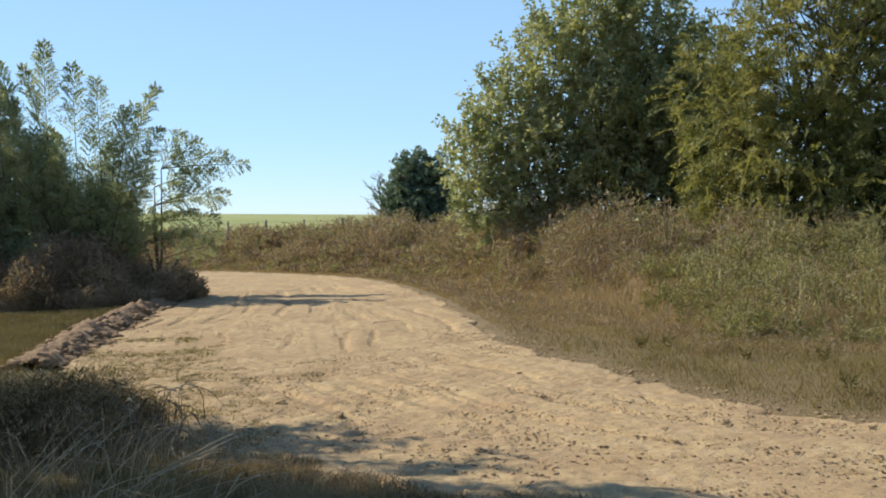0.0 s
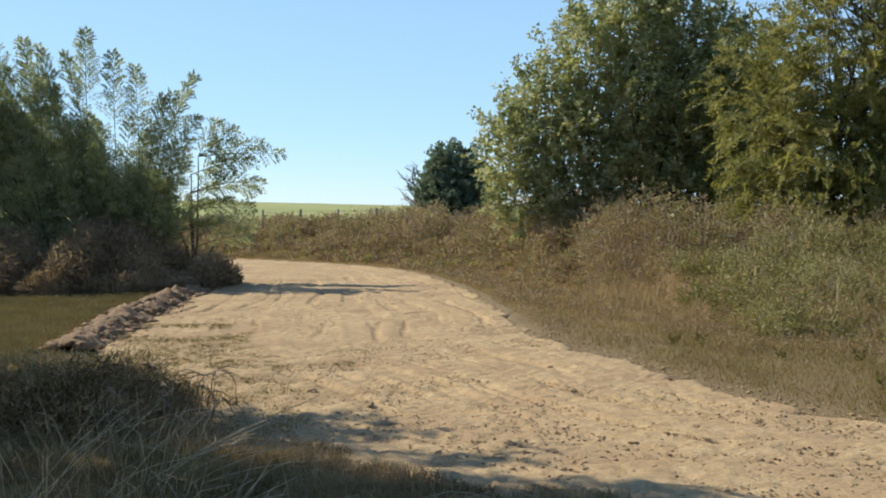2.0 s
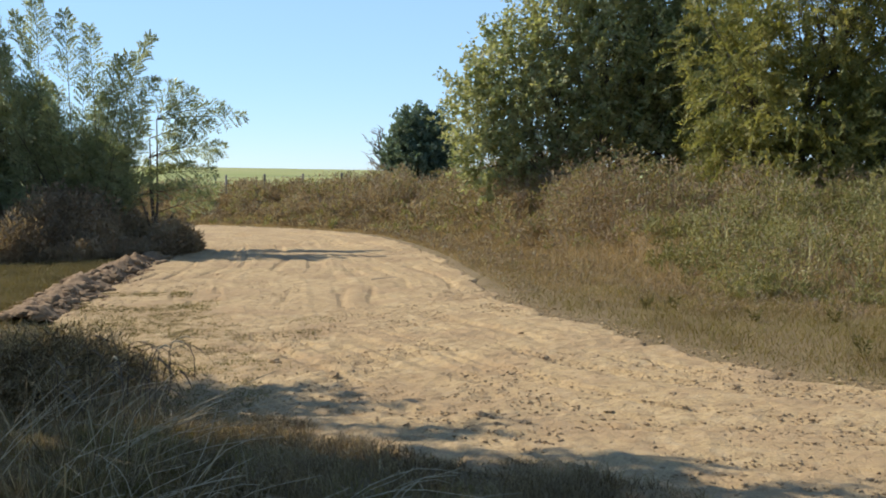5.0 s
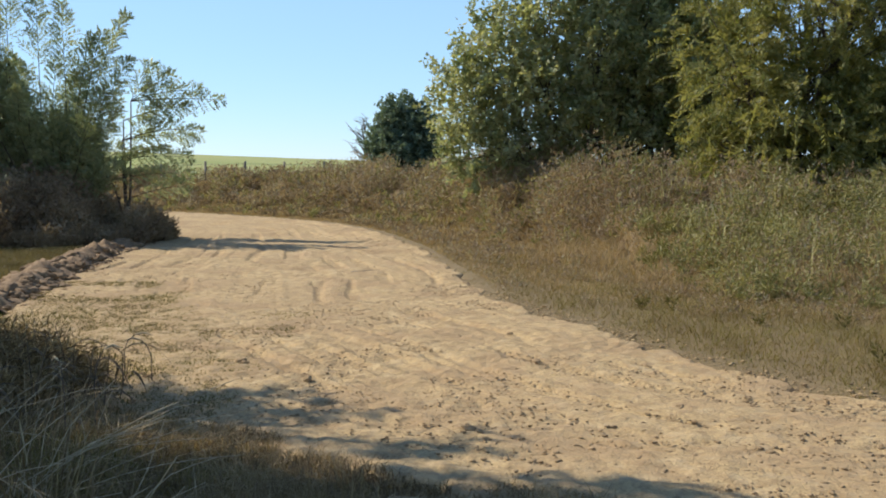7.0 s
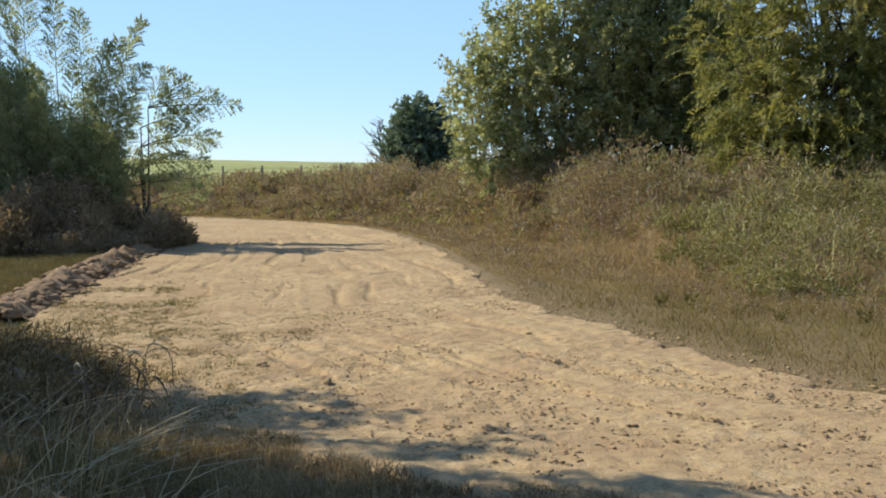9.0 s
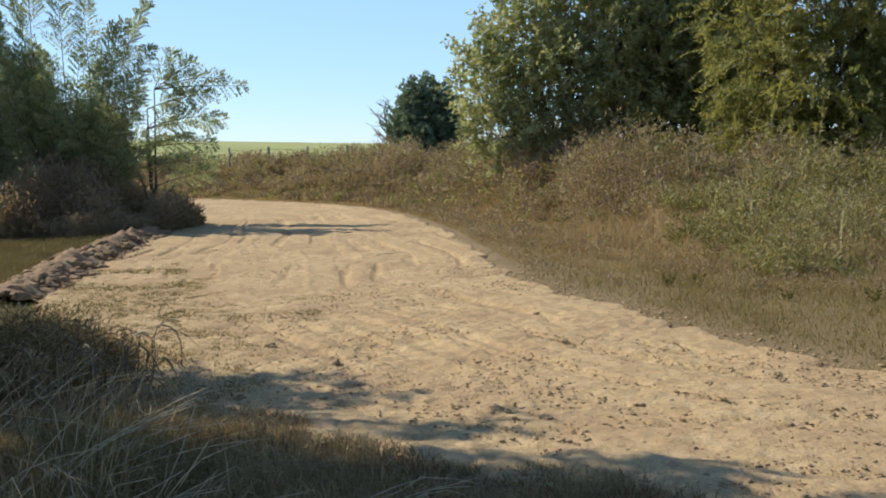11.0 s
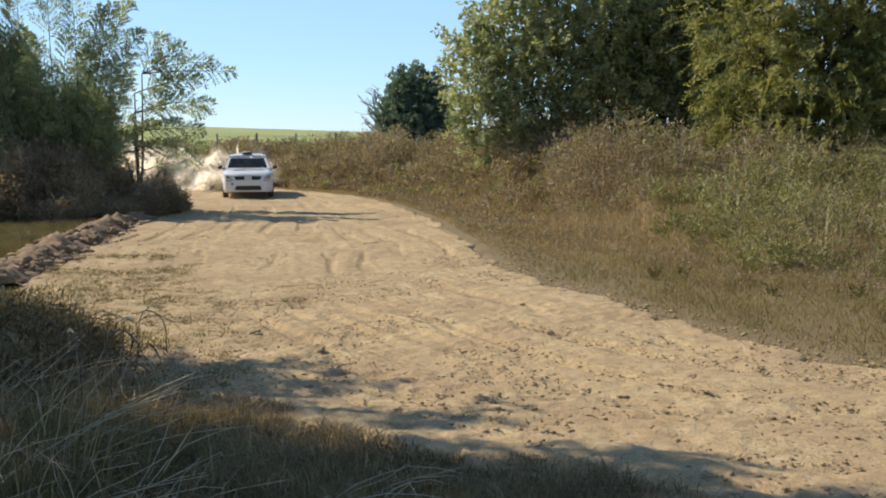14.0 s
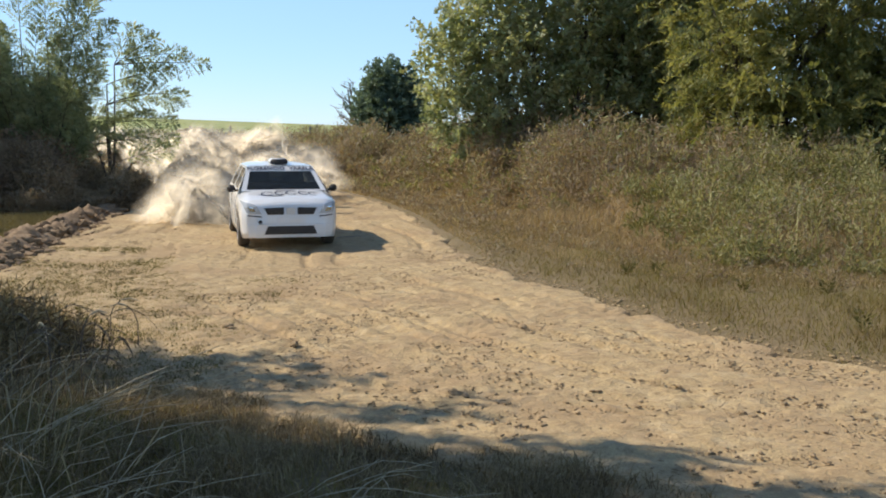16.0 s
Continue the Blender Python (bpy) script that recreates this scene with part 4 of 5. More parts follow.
#           y     half w  bottom shoulder deck
STATIONS = [(-0.02, 0.62, 0.26, 0.72, 0.77), (0.05, 0.76, 0.22, 0.77, 0.835), (0.20, 0.84, 0.20, 0.84, 0.895), (0.5, 0.866, 0.20, 0.89, 0.945), (1.0, 0.873, 0.20, 0.93, 1.0),
            (1.6, 0.873, 0.20, 0.95, 0.975), (2.8, 0.873, 0.20, 0.96, 0.98), (3.6, 0.855, 0.22, 0.97, 0.985), (3.9, 0.81, 0.26, 0.94, 0.97), (4.0, 0.72, 0.32, 0.86, 0.92)]
AXLES = (0.80, 3.39)
RADIUS = 0.315


def car_body(root):
    st = np.array(STATIONS)
    ys = np.concatenate([np.linspace(-0.02, 0.4, 14), np.arange(0.44, 4.0, 0.04), [4.0]])
    bm = bmesh.new()
    rings = []
    for y in ys:
        w, zb, zs, zt = (float(np.interp(y, st[:, 0], st[:, k])) for k in range(1, 5))
        arch = max([RADIUS + math.sqrt(max(0.0, 0.385 ** 2 - (y - a) ** 2)) if abs(y - a) < 0.385 else 0 for a in AXLES])
        side = max(zb + 0.10, arch)
        half = [(0, zb), (0.62 * w, zb), (0.64 * w, max(zb, arch)), (0.955 * w, max(zb, arch)), (0.985 * w, side + 0.015), (w, max(0.56, side + 0.03)), (0.985 * w, max(zs - 0.09, side + 0.05)), (0.945 * w, zs), (0.78 * w, 0.5 * (zs + zt) + 0.012), (0.45 * w, zt), (0, zt + 0.012)]
        ring = [bm.verts.new((x, y, z)) for x, z in half] + [bm.verts.new((-x, y, z)) for x, z in half[-2:0:-1]]
        rings.append(ring)
    n = len(rings[0])
    for a, b in zip(rings, rings[1:]):
        for k in range(n):
            bm.faces.new((a[k], a[(k + 1) % n], b[(k + 1) % n], b[k]))
    bm.faces.new(rings[0])
    bm.faces.new(rings[-1][::-1])
    bmesh.ops.recalc_face_normals(bm, faces=bm.faces)
    body = part("body", bm, PAINT, root, "white painted bodywork dulled by dust")
    return body


def nose_y(x, z):
    """The front of the car at half width x and height z."""
    return float(np.interp(abs(x), [0, 0.60, 0.74, 0.83, 0.866], [-0.02, -0.02, 0.05, 0.20, 0.5])) + max(0.0, z - 0.76) * 0.75 + max(0.0, 0.30 - z) * 0.3


def front_piece(name, corners, mat, parent, proud=0.012, label=""):
    """A piece that follows the nose between four corners (x, z): bottom left, bottom right, top right, top left."""
    bm = bmesh.new()
    rows = []
    for j in range(5):
        row = []
        for i in range(13):
            u, v = i / 12, j / 4
            (x0, z0), (x1, z1), (x2, z2), (x3, z3) = corners
            x = (x0 * (1 - u) + x1 * u) * (1 - v) + (x3 * (1 - u) + x2 * u) * v
            z = (z0 * (1 - u) + z1 * u) * (1 - v) + (z3 * (1 - u) + z2 * u) * v
            row.append(bm.verts.new((x, nose_y(x, z) - proud, z)))
        rows.append(row)
    fs = [bm.faces.new((a[i], a[i + 1], b[i + 1], b[i])) for a, b in zip(rows, rows[1:]) for i in range(12)]
    r = bmesh.ops.extrude_face_region(bm, geom=fs)
    bmesh.ops.translate(bm, vec=(0, proud + 0.03, 0), verts=[q for q in r["geom"] if isinstance(q, bmesh.types.BMVert)])
    bmesh.ops.recalc_face_normals(bm, faces=bm.faces)
    return part(name, bm, mat, parent, label, shade=False)


def quad_point(c, u, v):
    return c[0].lerp(c[1], u).lerp(c[3].lerp(c[2], u), v)


def wall_with_holes(bm, c, us, vs, holes):
    """A four-cornered panel cut along us and vs, without the cells in holes."""
    grid = [[bm.verts.new(quad_point(c, u, v)) for u in us] for v in vs]
    for j in range(len(vs) - 1):
        for i in range(len(us) - 1):
            if (i, j) not in holes:
                bm.faces.new((grid[j][i], grid[j][i + 1], grid[j + 1][i + 1], grid[j + 1][i]))


def pane(name, c, u0, u1, v0, v1, parent, mat=None, lift=0.0, label=""):
    bm = bmesh.new()
    n = (c[1] - c[0]).cross(c[3] - c[0]).normalized()
    p = [quad_point(c, u, v) + n * lift for u, v in ((u0, v0), (u1, v0), (u1, v1), (u0, v1))]
    a = [bm.verts.new(q) for q in p]
    b = [bm.verts.new(q - n * 0.006) for q in p]
    bm.faces.new(a)
    bm.faces.new(b[::-1])
    for k in range(4):
        bm.faces.new((a[k], b[k], b[(k + 1) % 4], a[(k + 1) % 4]))
    bmesh.ops.recalc_face_normals(bm, faces=bm.faces)
    return part(name, bm, mat or GLASS, parent, label, shade=False)


def box_part(name, size, at, mat, parent, bevel=0.02, label="", taper=1.0):
    bm = bmesh.new()
    bmesh.ops.create_cube(bm, size=1)
    for q in bm.verts:
        k = taper if q.co.z > 0 else 1.0
        q.co = Vector((q.co.x * size[0] * k, q.co.y * size[1] * k, q.co.z * size[2]))
    bmesh.ops.bevel(bm, geom=bm.edges[:], offset=bevel, segments=3, affect="EDGES")
    bmesh.ops.translate(bm, vec=at, verts=bm.verts)
    return part(name, bm, mat, parent, label)


def lathe_x(name, profile, mat, parent, label="", sides=28):
    """Profile of (x, radius) turned about the x axis."""
    bm = bmesh.new()
    rings = [[bm.verts.new((x, r * math.cos(2 * math.pi * k / sides), r * math.sin(2 * math.pi * k / sides))) for k in range(sides)] for x, r in profile]
    for a, b in zip(rings, rings[1:]):
        for k in range(sides):
            bm.faces.new((a[k], a[(k + 1) % sides], b[(k + 1) % sides], b[k]))
    bm.faces.new(rings[0])
    bm.faces.new(rings[-1])
    bmesh.ops.recalc_face_normals(bm, faces=bm.faces)
    return part(name, bm, mat, parent, label)


def build_wheel(root, x, y):
    wheel = child(new("wheel"), root)
    wheel.location = (x, y, RADIUS)
    o = 1 if x > 0 else -1
    lathe_x("tyre", [(-0.10, 0.20), (-0.10, 0.285), (-0.075, RADIUS), (0.075, RADIUS), (0.10, 0.285), (0.10, 0.20)], RUBBER, wheel, "dusty black tyre")
    bm = bmesh.new()
    sides = 28
    ring = lambda xx, r: [bm.verts.new((xx, r * math.cos(2 * math.pi * k / sides), r * math.sin(2 * math.pi * k / sides))) for k in range(sides)]
    rs = [ring(0.104 * o, 0.205), ring(0.106 * o, 0.18), ring(0.04 * o, 0.17)]
    for a, b in zip(rs, rs[1:]):
        for k in range(sides):
            bm.faces.new((a[k], a[(k + 1) % sides], b[(k + 1) % sides], b[k]))
    for s in range(5):
        a = 2 * math.pi * s / 5
        d, e = Vector((0, math.cos(a), math.sin(a))), Vector((0, -math.sin(a), math.cos(a)))
        q = [bm.verts.new(Vector((0.10 * o, 0, 0)) + d * r + e * w * t) for r, w, t in ((0.02, 0.05, -1), (0.02, 0.05, 1), (0.185, 0.03, 1), (0.185, 0.03, -1))]
        bm.faces.new(q)
        p = [bm.verts.new(v.co - Vector((0.03 * o, 0, 0))) for v in q]
        for k in range(4):
            bm.faces.new((q[k], q[(k + 1) % 4], p[(k + 1) % 4], p[k]))
    bmesh.ops.recalc_face_normals(bm, faces=bm.faces)
    part("rim", bm, ALLOY, wheel, "white five-spoke rim", shade=False)
    return wheel


def build_car():
    root = tagged(new("rally_car"), "white rally hatchback with dark lettering, throwing up dust", "car")
    car_body(root)
    # cabin
    F0, F1 = Vector((-0.78, 0.96, 0.985)), Vector((0.78, 0.96, 0.985))
    T0, T1 = Vector((-0.62, 1.66, 1.41)), Vector((0.62, 1.66, 1.41))
    R0, R1 = Vector((-0.61, 3.42, 1.42)), Vector((0.61, 3.42, 1.42))
    B0, B1 = Vector((-0.76, 3.9, 0.965)), Vector((0.76, 3.9, 0.965))
    L0, L1 = Vector((-0.84, 0.96, 0.945)), Vector((0.84, 0.96, 0.945))
    E0, E1 = Vector((-0.82, 3.9, 0.955)), Vector((0.82, 3.9, 0.955))
    shield, back = (F0, F1, T1, T0), (B1, B0, R0, R1)
    right, left = (E0, L0, T0, R0), (L1, E1, R1, T1)
    bm = bmesh.new()
    wall_with_holes(bm, shield, (0, 0.06, 0.94, 1), (0, 0.05, 0.98, 1), {(1, 1)})
    wall_with_holes(bm, back, (0, 0.1, 0.9, 1), (0, 0.25, 0.92, 1), {(1, 1)})
    wall_with_holes(bm, right, (0, 0.10, 0.46, 0.52, 0.92, 1), (0, 0.12, 0.90, 1), {(1, 1), (3, 1)})
    wall_with_holes(bm, left, (0, 0.08, 0.48, 0.54, 0.90, 1), (0, 0.12, 0.90, 1), {(1, 1), (3, 1)})
    bmesh.ops.remove_doubles(bm, verts=bm.verts, dist=0.001)
    part("cabin", bm, PAINT, root, shade=False)
    pane("windscreen", shield, 0.06, 0.94, 0.05, 0.80, root, label="dark tinted windscreen")
    pane("rear_window", back, 0.1, 0.9, 0.25, 0.92, root, label="dark rear window")
    for c, spans in ((right, ((0.10, 0.46), (0.52, 0.92))), (left, ((0.08, 0.48), (0.54, 0.90)))):
        for u0, u1 in spans:
            pane("side_window", c, u0, u1, 0.12, 0.90, root, label="dark side window")
    # roof
    bm = bmesh.new()
    rows = []
    for j in range(13):
        y = 1.655 + (3.46 - 1.655) * j / 12
        end = 0.03 * max(0.0, (j - 6) / 6) ** 4 + 0.012 * max(0.0, (6 - j) / 6) ** 4
        rows.append([bm.verts.new((0.63 * (2 * i / 12 - 1), y, 1.416 + 0.05 * (1 - (2 * i / 12 - 1) ** 4) * (0.25 + 0.75 * min(1.0, j / 3)) - end * 0.5)) for i in range(13)])
    fs = [bm.faces.new((a[i], a[i + 1], b[i + 1], b[i])) for a, b in zip(rows, rows[1:]) for i in range(12)]
    part("roof", bm, PAINT, root)
    # roof scoop
    scoop = box_part("roof_scoop", (0.38, 0.5, 0.10), (0, 2.02, 1.50), PAINT, root, 0.03, "white roof air scoop", 0.85)
    box_part("scoop_opening", (0.34, 0.05, 0.085), (0, 1.77, 1.497), TRIM, scoop, 0.015, "black scoop mouth", 0.9)
    # sun strip with its lettering
    strip = pane("sun_strip", shield, 0.045, 0.955, 0.79, 0.985, root, PAINT, 0.004, "white sun strip across the windscreen")
    cu = bpy.data.curves.new("lettering", "FONT")
    cu.body, cu.size, cu.align_x, cu.align_y, cu.extrude, cu.space_character = "FLORENCIO  VARELA", 0.135, "CENTER", "CENTER", 0.002, 1.12
    cu.offset = 0.003
    cu.materials.append(DECAL)
    text = child(new("lettering", cu), strip)
    mid = quad_point(shield, 0.5, 0.885)
    tilt = math.degrees(math.atan2(T0.z - F0.z, T0.y - F0.y))
    text.matrix_local = pose(mid.x, mid.y - 0.011, mid.z + 0.011, tilt, 0, 0)
    text.scale = (0.88, 1.05, 1)
    # lining, dash and seats
    box_part("cabin_floor", (1.40, 2.6, 0.03), (0, 2.45, 1.005), CABIN, root, 0.01)
    box_part("dashboard", (1.38, 0.34, 0.12), (0, 1.38, 1.05), CABIN, root, 0.03)
    for x in (-0.34, 0.34):
        box_part("seat", (0.46, 0.20, 0.36), (x, 2.35, 1.18), CABIN, root, 0.05, "black bucket seat", 0.8)
    # nose
    front_piece("bumper", [(-0.72, 0.225), (0.72, 0.225), (0.74, 0.46), (-0.74, 0.46)], PAINT, root, 0.03, "white front bumper")
    front_piece("lower_intake", [(-0.46, 0.285), (0.46, 0.285), (0.40, 0.43), (-0.40, 0.43)], TRIM, root, 0.042, "black lower air intake")
    for o in (-1, 1):
        pair = [(o * 0.12, 0.63), (o * 0.40, 0.63), (o * 0.46, 0.745), (o * 0.12, 0.755)]
        g = front_piece("grille", pair, TRIM, root, 0.016, "black half of the front grille")
        for k in range(3):
            z = 0.655 + 0.026 * k
            front_piece("grille_bar", [(o * 0.15, z), (o * (0.41 + 0.012 * k), z), (o * (0.41 + 0.012 * k), z + 0.006), (o * 0.15, z + 0.006)], TRIM, g, 0.022)
        lamp = front_piece("headlight", [(o * 0.50, 0.64), (o * 0.76, 0.66), (o * 0.845, 0.86), (o * 0.60, 0.80)], LENS, root, 0.016, "clear headlight")
        front_piece("lamp_bowl", [(o * 0.60, 0.68), (o * 0.71, 0.69), (o * 0.74, 0.77), (o * 0.65, 0.76)], CHROME, lamp, 0.020)
        front_piece("indicator_strip", [(o * 0.50, 0.585), (o * 0.74, 0.605), (o * 0.75, 0.625), (o * 0.51, 0.605)], TRIM, root, 0.014)
        m = box_part("mirror", (0.15, 0.09, 0.13), (o * 0.945, 1.20, 1.02), TRIM, root, 0.03, "black door mirror")
        box_part("mirror_arm", (0.10, 0.05, 0.04), (o * 0.85, 1.22, 0.985), TRIM, m, 0.01)
        box_part("door_handle", (0.02, 0.16, 0.03), (o * 0.873, 2.30, 0.86), TRIM, root, 0.008, "dark door handle")
        box_part("mud_flap", (0.24, 0.02, 0.26), (o * 0.74, 1.22, 0.24), TRIM, root, 0.005, "black mud flap")
        box_part("tail_light", (0.12, 0.08, 0.26), (o * 0.74, 3.93, 0.84), plain("red_lens", (0.4, 0.02, 0.02), 0.2), root, 0.02, "red tail light")
        # doors' shut lines
        for y in (1.32, 2.36):
            box_part("shut_line", (0.006, 0.012, 0.60), (o * 0.873, y, 0.64), TRIM, root, 0.002)
    front_piece("emblem_plate", [(-0.075, 0.63), (0.075, 0.63), (0.075, 0.745), (-0.075, 0.745)], ALLOY, root, 0.018, "plain pale badge")
    lathe = box_part("tow_eye", (0.07, 0.05, 0.07), (-0.53, -0.04, 0.50), TRIM, root, 0.02, "dark tow eye")
    front_piece("number_plate_recess", [(-0.24, 0.48), (0.24, 0.48), (0.24, 0.58), (-0.24, 0.58)], PAINT, root, 0.010)
    # sponsor lettering on the bonnet, as plain strokes
    st = np.array(STATIONS)
    def on_bonnet(x, y):
        zt, zs, w = (float(np.interp(y, st[:, 0], st[:, k])) for k in (4, 3, 1))
        return zt + 0.012 - 0.016 * (abs(x) / 0.4) ** 2 + 0.008
    def stroke(pts, width):
        bm = bmesh.new()
        low, high = [], []
        for i, (x, y) in enumerate(pts):
            a, b = pts[max(i - 1, 0)], pts[min(i + 1, len(pts) - 1)]
            d = Vector((b[0] - a[0], b[1] - a[1])).normalized() * width * 0.5
            low.append(bm.verts.new((x - d.y, y + d.x, on_bonnet(x - d.y, y + d.x))))
            high.append(bm.verts.new((x + d.y, y - d.x, on_bonnet(x + d.y, y - d.x))))
        for i in range(len(pts) - 1):
            bm.faces.new((low[i], high[i], high[i + 1], low[i + 1]))
        part("bonnet_decal", bm, DECAL, root, "dark sponsor mark", shade=False)
    for cx, w in ((-0.34, 0.22), (-0.13, 0.15), (0.08, 0.20), (0.30, 0.16), (0.48, 0.15)):
        stroke([(cx + 0.5 * w * math.cos(a), 0.58 + 0.15 * math.sin(a)) for a in np.linspace(0.6, 5.6, 14)], 0.032)
    stroke([(-0.56 + 0.06 * k, 0.36 + 0.006 * (k - 6) ** 2) for k in range(9)], 0.035)
    for cx in (-0.12, 0.0, 0.12):
        stroke([(cx - 0.05, 0.80), (cx, 0.88), (cx + 0.05, 0.80)], 0.03)
    wheels = [build_wheel(root, x, y) for y in AXLES for x in (-0.765, 0.765)]
    return root, wheels


# ---------------------------------------------------------------- dust
def dust_material():
    m, n, l, b = material("dust", 1.0)
    n.remove(b)
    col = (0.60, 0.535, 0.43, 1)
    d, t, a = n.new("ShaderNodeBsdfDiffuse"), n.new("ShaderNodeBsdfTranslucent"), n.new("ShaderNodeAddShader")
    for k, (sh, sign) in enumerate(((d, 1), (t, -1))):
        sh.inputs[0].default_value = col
        v = n.new("ShaderNodeCombineXYZ")  # light put in by hand: fixed sunward normal, whichever way a veil lies
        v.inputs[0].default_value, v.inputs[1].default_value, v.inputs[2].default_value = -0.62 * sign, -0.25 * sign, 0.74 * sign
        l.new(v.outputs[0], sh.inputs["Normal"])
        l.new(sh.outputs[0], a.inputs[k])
    thick = n.new("ShaderNodeAttribute")
    thick.attribute_name = "soft"
    f = n.new("ShaderNodeMath")
    f.operation, f.use_clamp = "MULTIPLY", True
    f.inputs[1].default_value = 1.0
    wisp = noise_tex(n, l, 2.4, 5, 0.6)
    wisp = ramp(n, l, wisp, [(0.34, (0.2, 0.2, 0.2)), (0.6, (1, 1, 1))])
    l.new(wisp, f.inputs[1])
    l.new(thick.outputs["Fac"], f.inputs[0])
    mx = n.new("ShaderNodeMixShader")
    l.new(f.outputs[0], mx.inputs[0])
    l.new(n.new("ShaderNodeBsdfTransparent").outputs[0], mx.inputs[1])
    l.new(a.outputs[0], mx.inputs[2])
    l.new(mx.outputs[0], n["Material Output"].inputs[0])
    return m


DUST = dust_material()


def puff_mesh(n):
    """A billow of dust: thin veils that fade to nothing at their rims; radius about 1."""
    count = 7
    lobes = random_unit(count) * rng.uniform(0.15, 0.5, (count, 1))
    k = rng.integers(0, count, n)
    p = lobes[k] + random_unit(n) * (0.32 * rng.random(n) ** 0.5)[:, None]
    a = random_unit(n)
    b = unit(np.cross(a, random_unit(n)))
    c = np.cross(a, b)
    r = rng.uniform(0.50, 0.78, n)
    sides, rings = 14, 4
    t = np.linspace(0, 2 * np.pi, sides, endpoint=False)
    rag = rng.uniform(0.75, 1.15, (n, sides))
    rows, fade = [p[:, None]], [np.full((n, 1), 0.72)]
    for q in range(1, rings + 1):
        u = q / rings
        at = (a[:, None] * np.cos(t)[None, :, None] + b[:, None] * np.sin(t)[None, :, None]) * (r[:, None] * rag * u)[:, :, None]
        rows.append(p[:, None] + at + c[:, None] * (r[:, None] * rng.normal(0, 0.045, (n, sides)))[:, :, None])
        fade.append(np.full((n, sides), 0.72 * (1 - u * u) ** 2.0))
    v = np.concatenate(rows, 1).reshape(-1, 3)
    per = 1 + rings * sides
    i = np.arange(sides)
    j = (i + 1) % sides
    tri = np.stack([np.zeros(sides, int), 1 + i, 1 + j], -1)
    quad = np.concatenate([np.stack([1 + q * sides + i, 1 + (q + 1) * sides + i, 1 + (q + 1) * sides + j, 1 + q * sides + j], -1) for q in range(rings - 1)])
    base = np.arange(n)[:, None, None] * per
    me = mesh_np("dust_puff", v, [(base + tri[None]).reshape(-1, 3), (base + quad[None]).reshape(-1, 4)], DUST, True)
    me.attributes.new("soft", "FLOAT", "POINT").data.foreach_set("value", np.concatenate(fade, 1).ravel().astype(np.float32))
    return me


# ---------------------------------------------------------------- small things
def build_small_things():
    for x, y, size in ((-2.16, 10.1, 0.055), (-2.10, 10.0, 0.04), (-1.32, 9.25, 0.05), (1.03, 10.1, 0.055), (0.86, 11.8, 0.035), (0.22, 7.5, 0.06), (0.30, 7.42, 0.035), (2.1, 8.2, 0.04)):
        tagged(new("dirt_clod", lump_mesh(np.array([[0, 0, 0.0]]), np.array([size]), "dirt_clod", CRUMB, 3)), "single brown clod lying on the dirt road", "clod", "clods on the road").location = (x, y, 0.03)
    # dry twig on the road
    bm = bmesh.new()
    tube(bm, bent(Vector((-0.28, 0, 0)), Vector((0.28, 0.06, 0.03)), 5, 0.02), [0.008, 0.007, 0.006, 0.005, 0.004, 0.003], 5)
    tagged(part("twig", bm, DEADWOOD), "thin grey twig lying on the road", "twig").location = (-1.5, 18.4, 0.045)
    # lone stems with nodding heads
    for x, y, h, lean in ((-2.85, 9.2, 0.42, -0.14), (-3.25, 9.6, 0.40, 0.16), (-2.75, 7.4, 0.7, 0.12), (-2.95, 7.3, 0.62, -0.05)):
        root = tagged(new("dry_reed"), "single dry grass stem with a nodding seed head", "grass stem", "lone dry stems")
        root.location = (x, y, 0.02)
        bm = bmesh.new()
        pts = [Vector((0, 0, -0.03)), Vector((0.0, 0, h * 0.55)), Vector((lean * 0.25, 0, h * 0.8)), Vector((lean * 0.7, 0, h * 0.95)), Vector((lean * 1.3, 0, h))]
        tube(bm, pts, [0.006, 0.005, 0.005, 0.004, 0.004], 5)
        part("stem", bm, BARK, root)
        bm = bmesh.new()
        tube(bm, [pts[3], pts[3].lerp(pts[4], 0.5), pts[4], pts[4] + Vector((lean * 0.6, 0, -0.03))], [0.004, 0.011, 0.010, 0.002], 6)
        part("seed_head", bm, STRAW, root)
    # small dark weeds on the verge
    for x, y, h in ((3.4, 13.9, 0.20), (3.0, 14.1, 0.14), (4.7, 10.0, 0.22), (4.25, 12.6, 0.15), (5.3, 12.4, 0.18)):
        n = 60
        a, t = rng.uniform(0, 6.283, n), rng.random(n)
        p = np.column_stack([np.cos(a) * 0.08 * t, np.sin(a) * 0.08 * t, h * t])
        d = unit(np.column_stack([np.cos(a), np.sin(a), np.full(n, 0.8)]) + rng.normal(0, 0.4, (n, 3)))
        v, f = leaf_arrays(p, d, unit(np.cross(d, random_unit(n))), rng.uniform(0.05, 0.10, n), rng.uniform(0.018, 0.03, n))
        tagged(new("weed_tuft", mesh_np("weed_tuft", v, f, OLIVE_GRASS)), "small olive leafy weed on the verge", "weed", "small weeds on the verge").location = (x, y, float(land(x, y)))


build_ground()
build_road()
build_clods()
build_edge_crumbs()
build_mound()
build_trees()
build_snag()
build_fence()
build_weeds()
build_brush()
build_hummock()
build_tussocks()
build_small_things()
CAR, WHEELS = build_car()
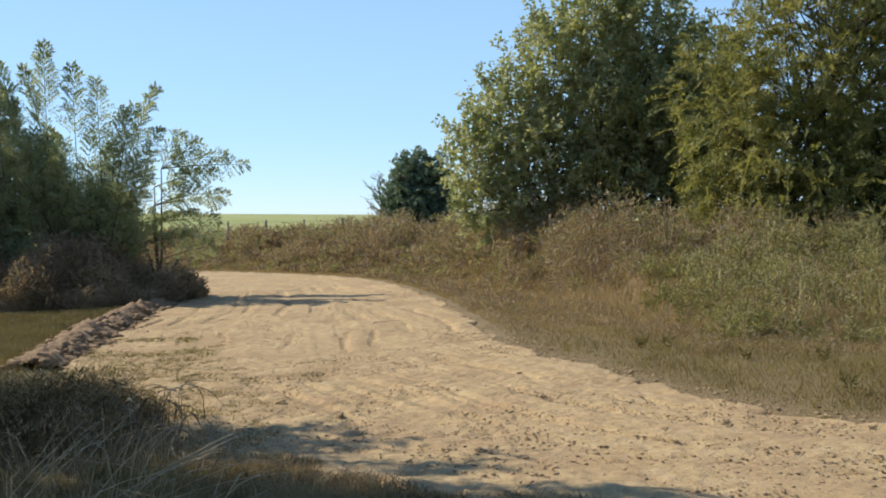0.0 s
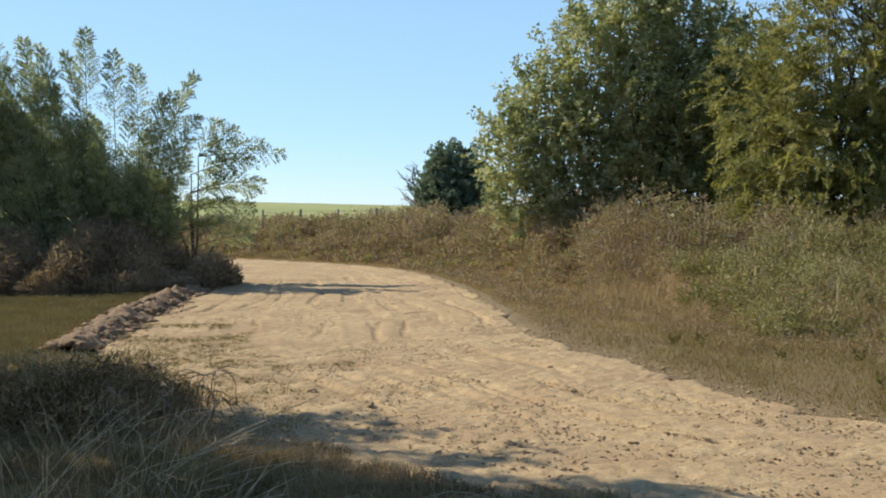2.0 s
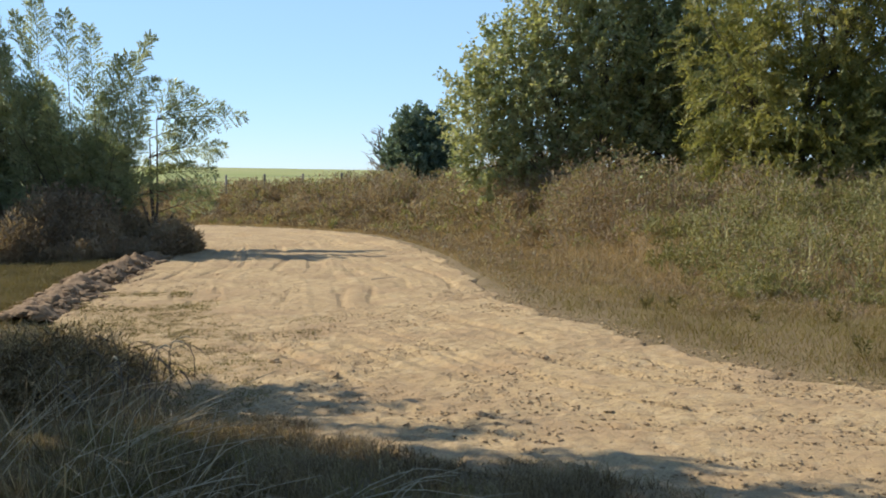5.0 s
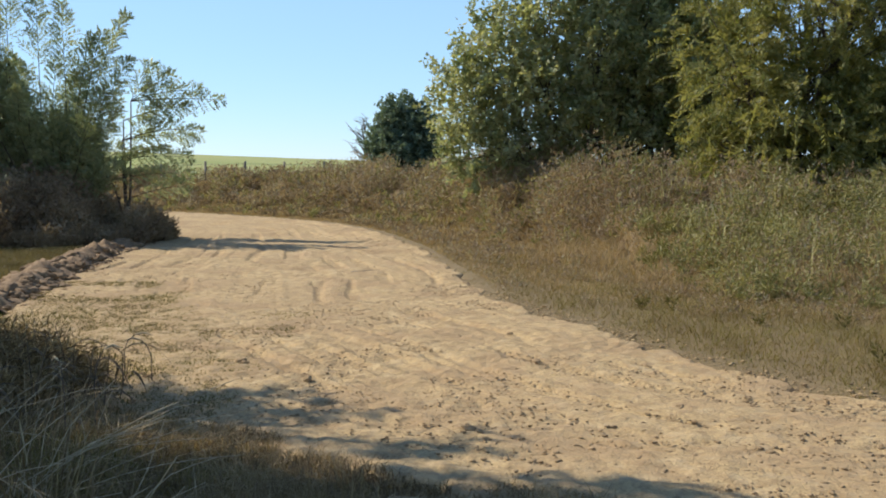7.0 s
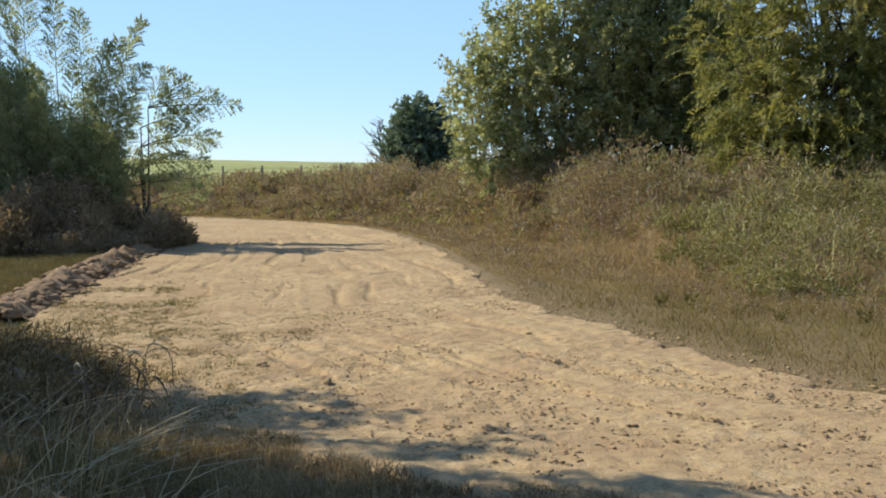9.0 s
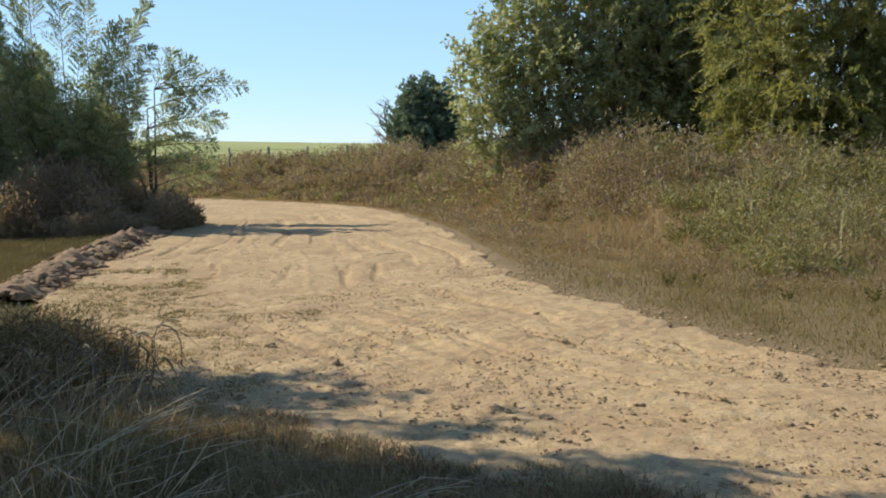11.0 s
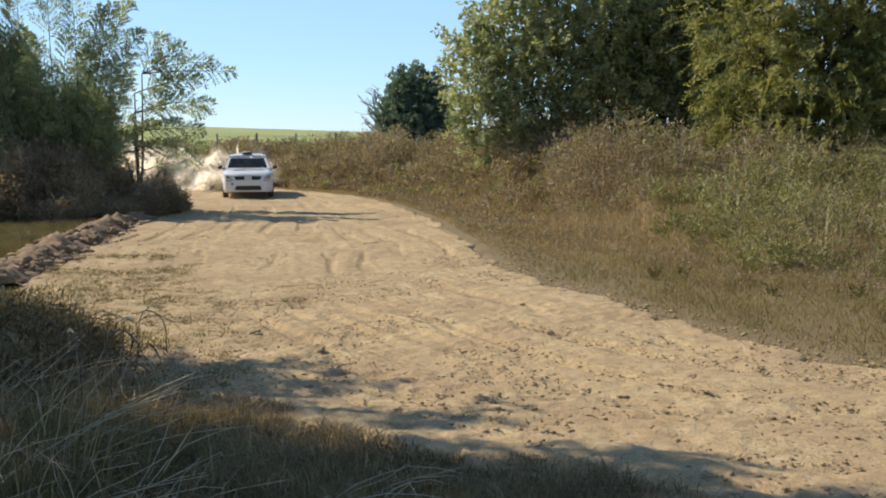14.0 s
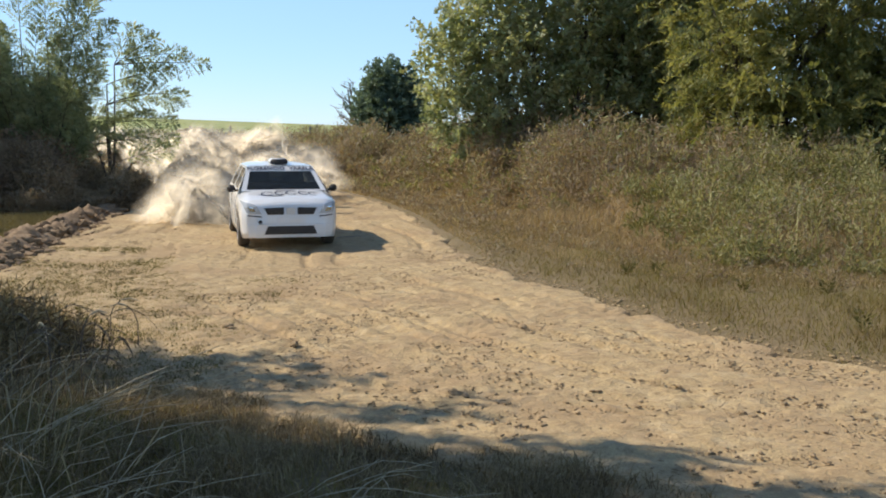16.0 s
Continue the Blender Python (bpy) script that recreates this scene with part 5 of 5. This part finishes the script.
# seconds, x and y of the car's nose on the road, and its heading away from straight towards the camera
CAR_ROWS = [(0, -62, 37.5, 86), (7.2, -62, 37.5, 86), (11.5, -24, 39.2, 80), (12.4, -15.0, 40.4, 50), (12.9, -11.35, 39.9, 34), (13.1, -10.4, 39.0, 28), (13.3, -9.6, 37.6, 22),
            (13.5, -8.75, 35.9, 18), (13.8, -7.65, 33.8, 14), (14.1, -6.7, 31.4, 12), (14.5, -5.85, 28.3, 11), (14.9, -5.13, 25.5, 11), (15.3, -4.27, 22.4, 12),
            (15.7, -3.28, 18.95, 14), (16.0, -2.43, 16.7, 15)]


def car_at(t):
    a = np.array(CAR_ROWS)
    return [float(np.interp(t, a[:, 0], a[:, k])) for k in (1, 2, 3)]


PUFFS = []


def build_dust():
    meshes = [puff_mesh(11) for _ in range(5)]
    for k in range(48):
        t0 = 12.3 + 3.62 * (k // 2 + 0.5) / 24
        x, y, h = car_at(t0)
        back = Vector((-math.sin(radians(h)), math.cos(radians(h)), 0))
        across = Vector((back.y, -back.x, 0))
        big = 0.95 + 0.6 * rng.random()
        p = Vector((x, y, 0)) + back * (3.7 if k % 2 else 2.7) + across * (float(rng.uniform(0.2, 1.9)) if k % 2 else -float(rng.uniform(0.9, 2.0)))
        ob = new("dust_puff", meshes[k % 5])
        ob.scale = (big * 1.15, big * 1.15, big)
        tagged(ob, "billow of pale tan dust thrown up behind the car", "dust", "dust behind the car", kind="stuff")
        PUFFS.append((ob, t0, p, big, float(rng.uniform(0, 360)), float(rng.uniform(0.7, 1.25))))


build_dust()


def motions():
    walk(CAR, [(t, pose(x, y, 0.02, 0, 0, h)) for t, x, y, h in CAR_ROWS])
    # the wheels roll as far as the car goes
    times = [0.0] + [7.2 + k / 30 for k in range(0, 265)]
    rolled, spin, last = 0.0, [], None
    for t in times:
        x, y, h = car_at(t)
        if last:
            rolled += math.hypot(x - last[0], y - last[1])
        last = (x, y)
        spin.append((t, math.degrees(rolled / RADIUS)))
    for wheel in WHEELS:
        base = wheel.location.copy()
        walk(wheel, [(t, pose(base.x, base.y, base.z, a, 0, 0)) for t, a in spin])
    # the dust wells up from the road, climbs and drifts
    for ob, t0, p, big, turn, rise in PUFFS:
        low = -1.3 * big
        rows = [(0.0, pose(p.x, p.y, low, 0, 0, turn)), (t0 - 0.05, pose(p.x, p.y, low, 0, 0, turn)), (t0 + 0.25, pose(p.x, p.y + 0.2, 0.15, 0, 0, turn + 15)),
                (t0 + 0.8, pose(p.x + 0.1, p.y + 0.3, 0.70 * rise + 0.1, 0, 0, turn + 30)), (t0 + 1.8, pose(p.x + 0.25, p.y + 0.5, 1.15 * rise + 0.1, 0, 0, turn + 50)), (t0 + 4.0, pose(p.x + 0.5, p.y + 0.8, 1.35 * rise, 0, 0, turn + 70))]
        rows = [r for r in rows if r[0] < 16.0] + [(16.0, rows[-1][1])] if t0 + 4.0 < 16.0 else [r for r in rows if r[0] <= 16.0] + [(max(16.1, rows[-1][0]), rows[-1][1])]
        walk(ob, rows)


motions()
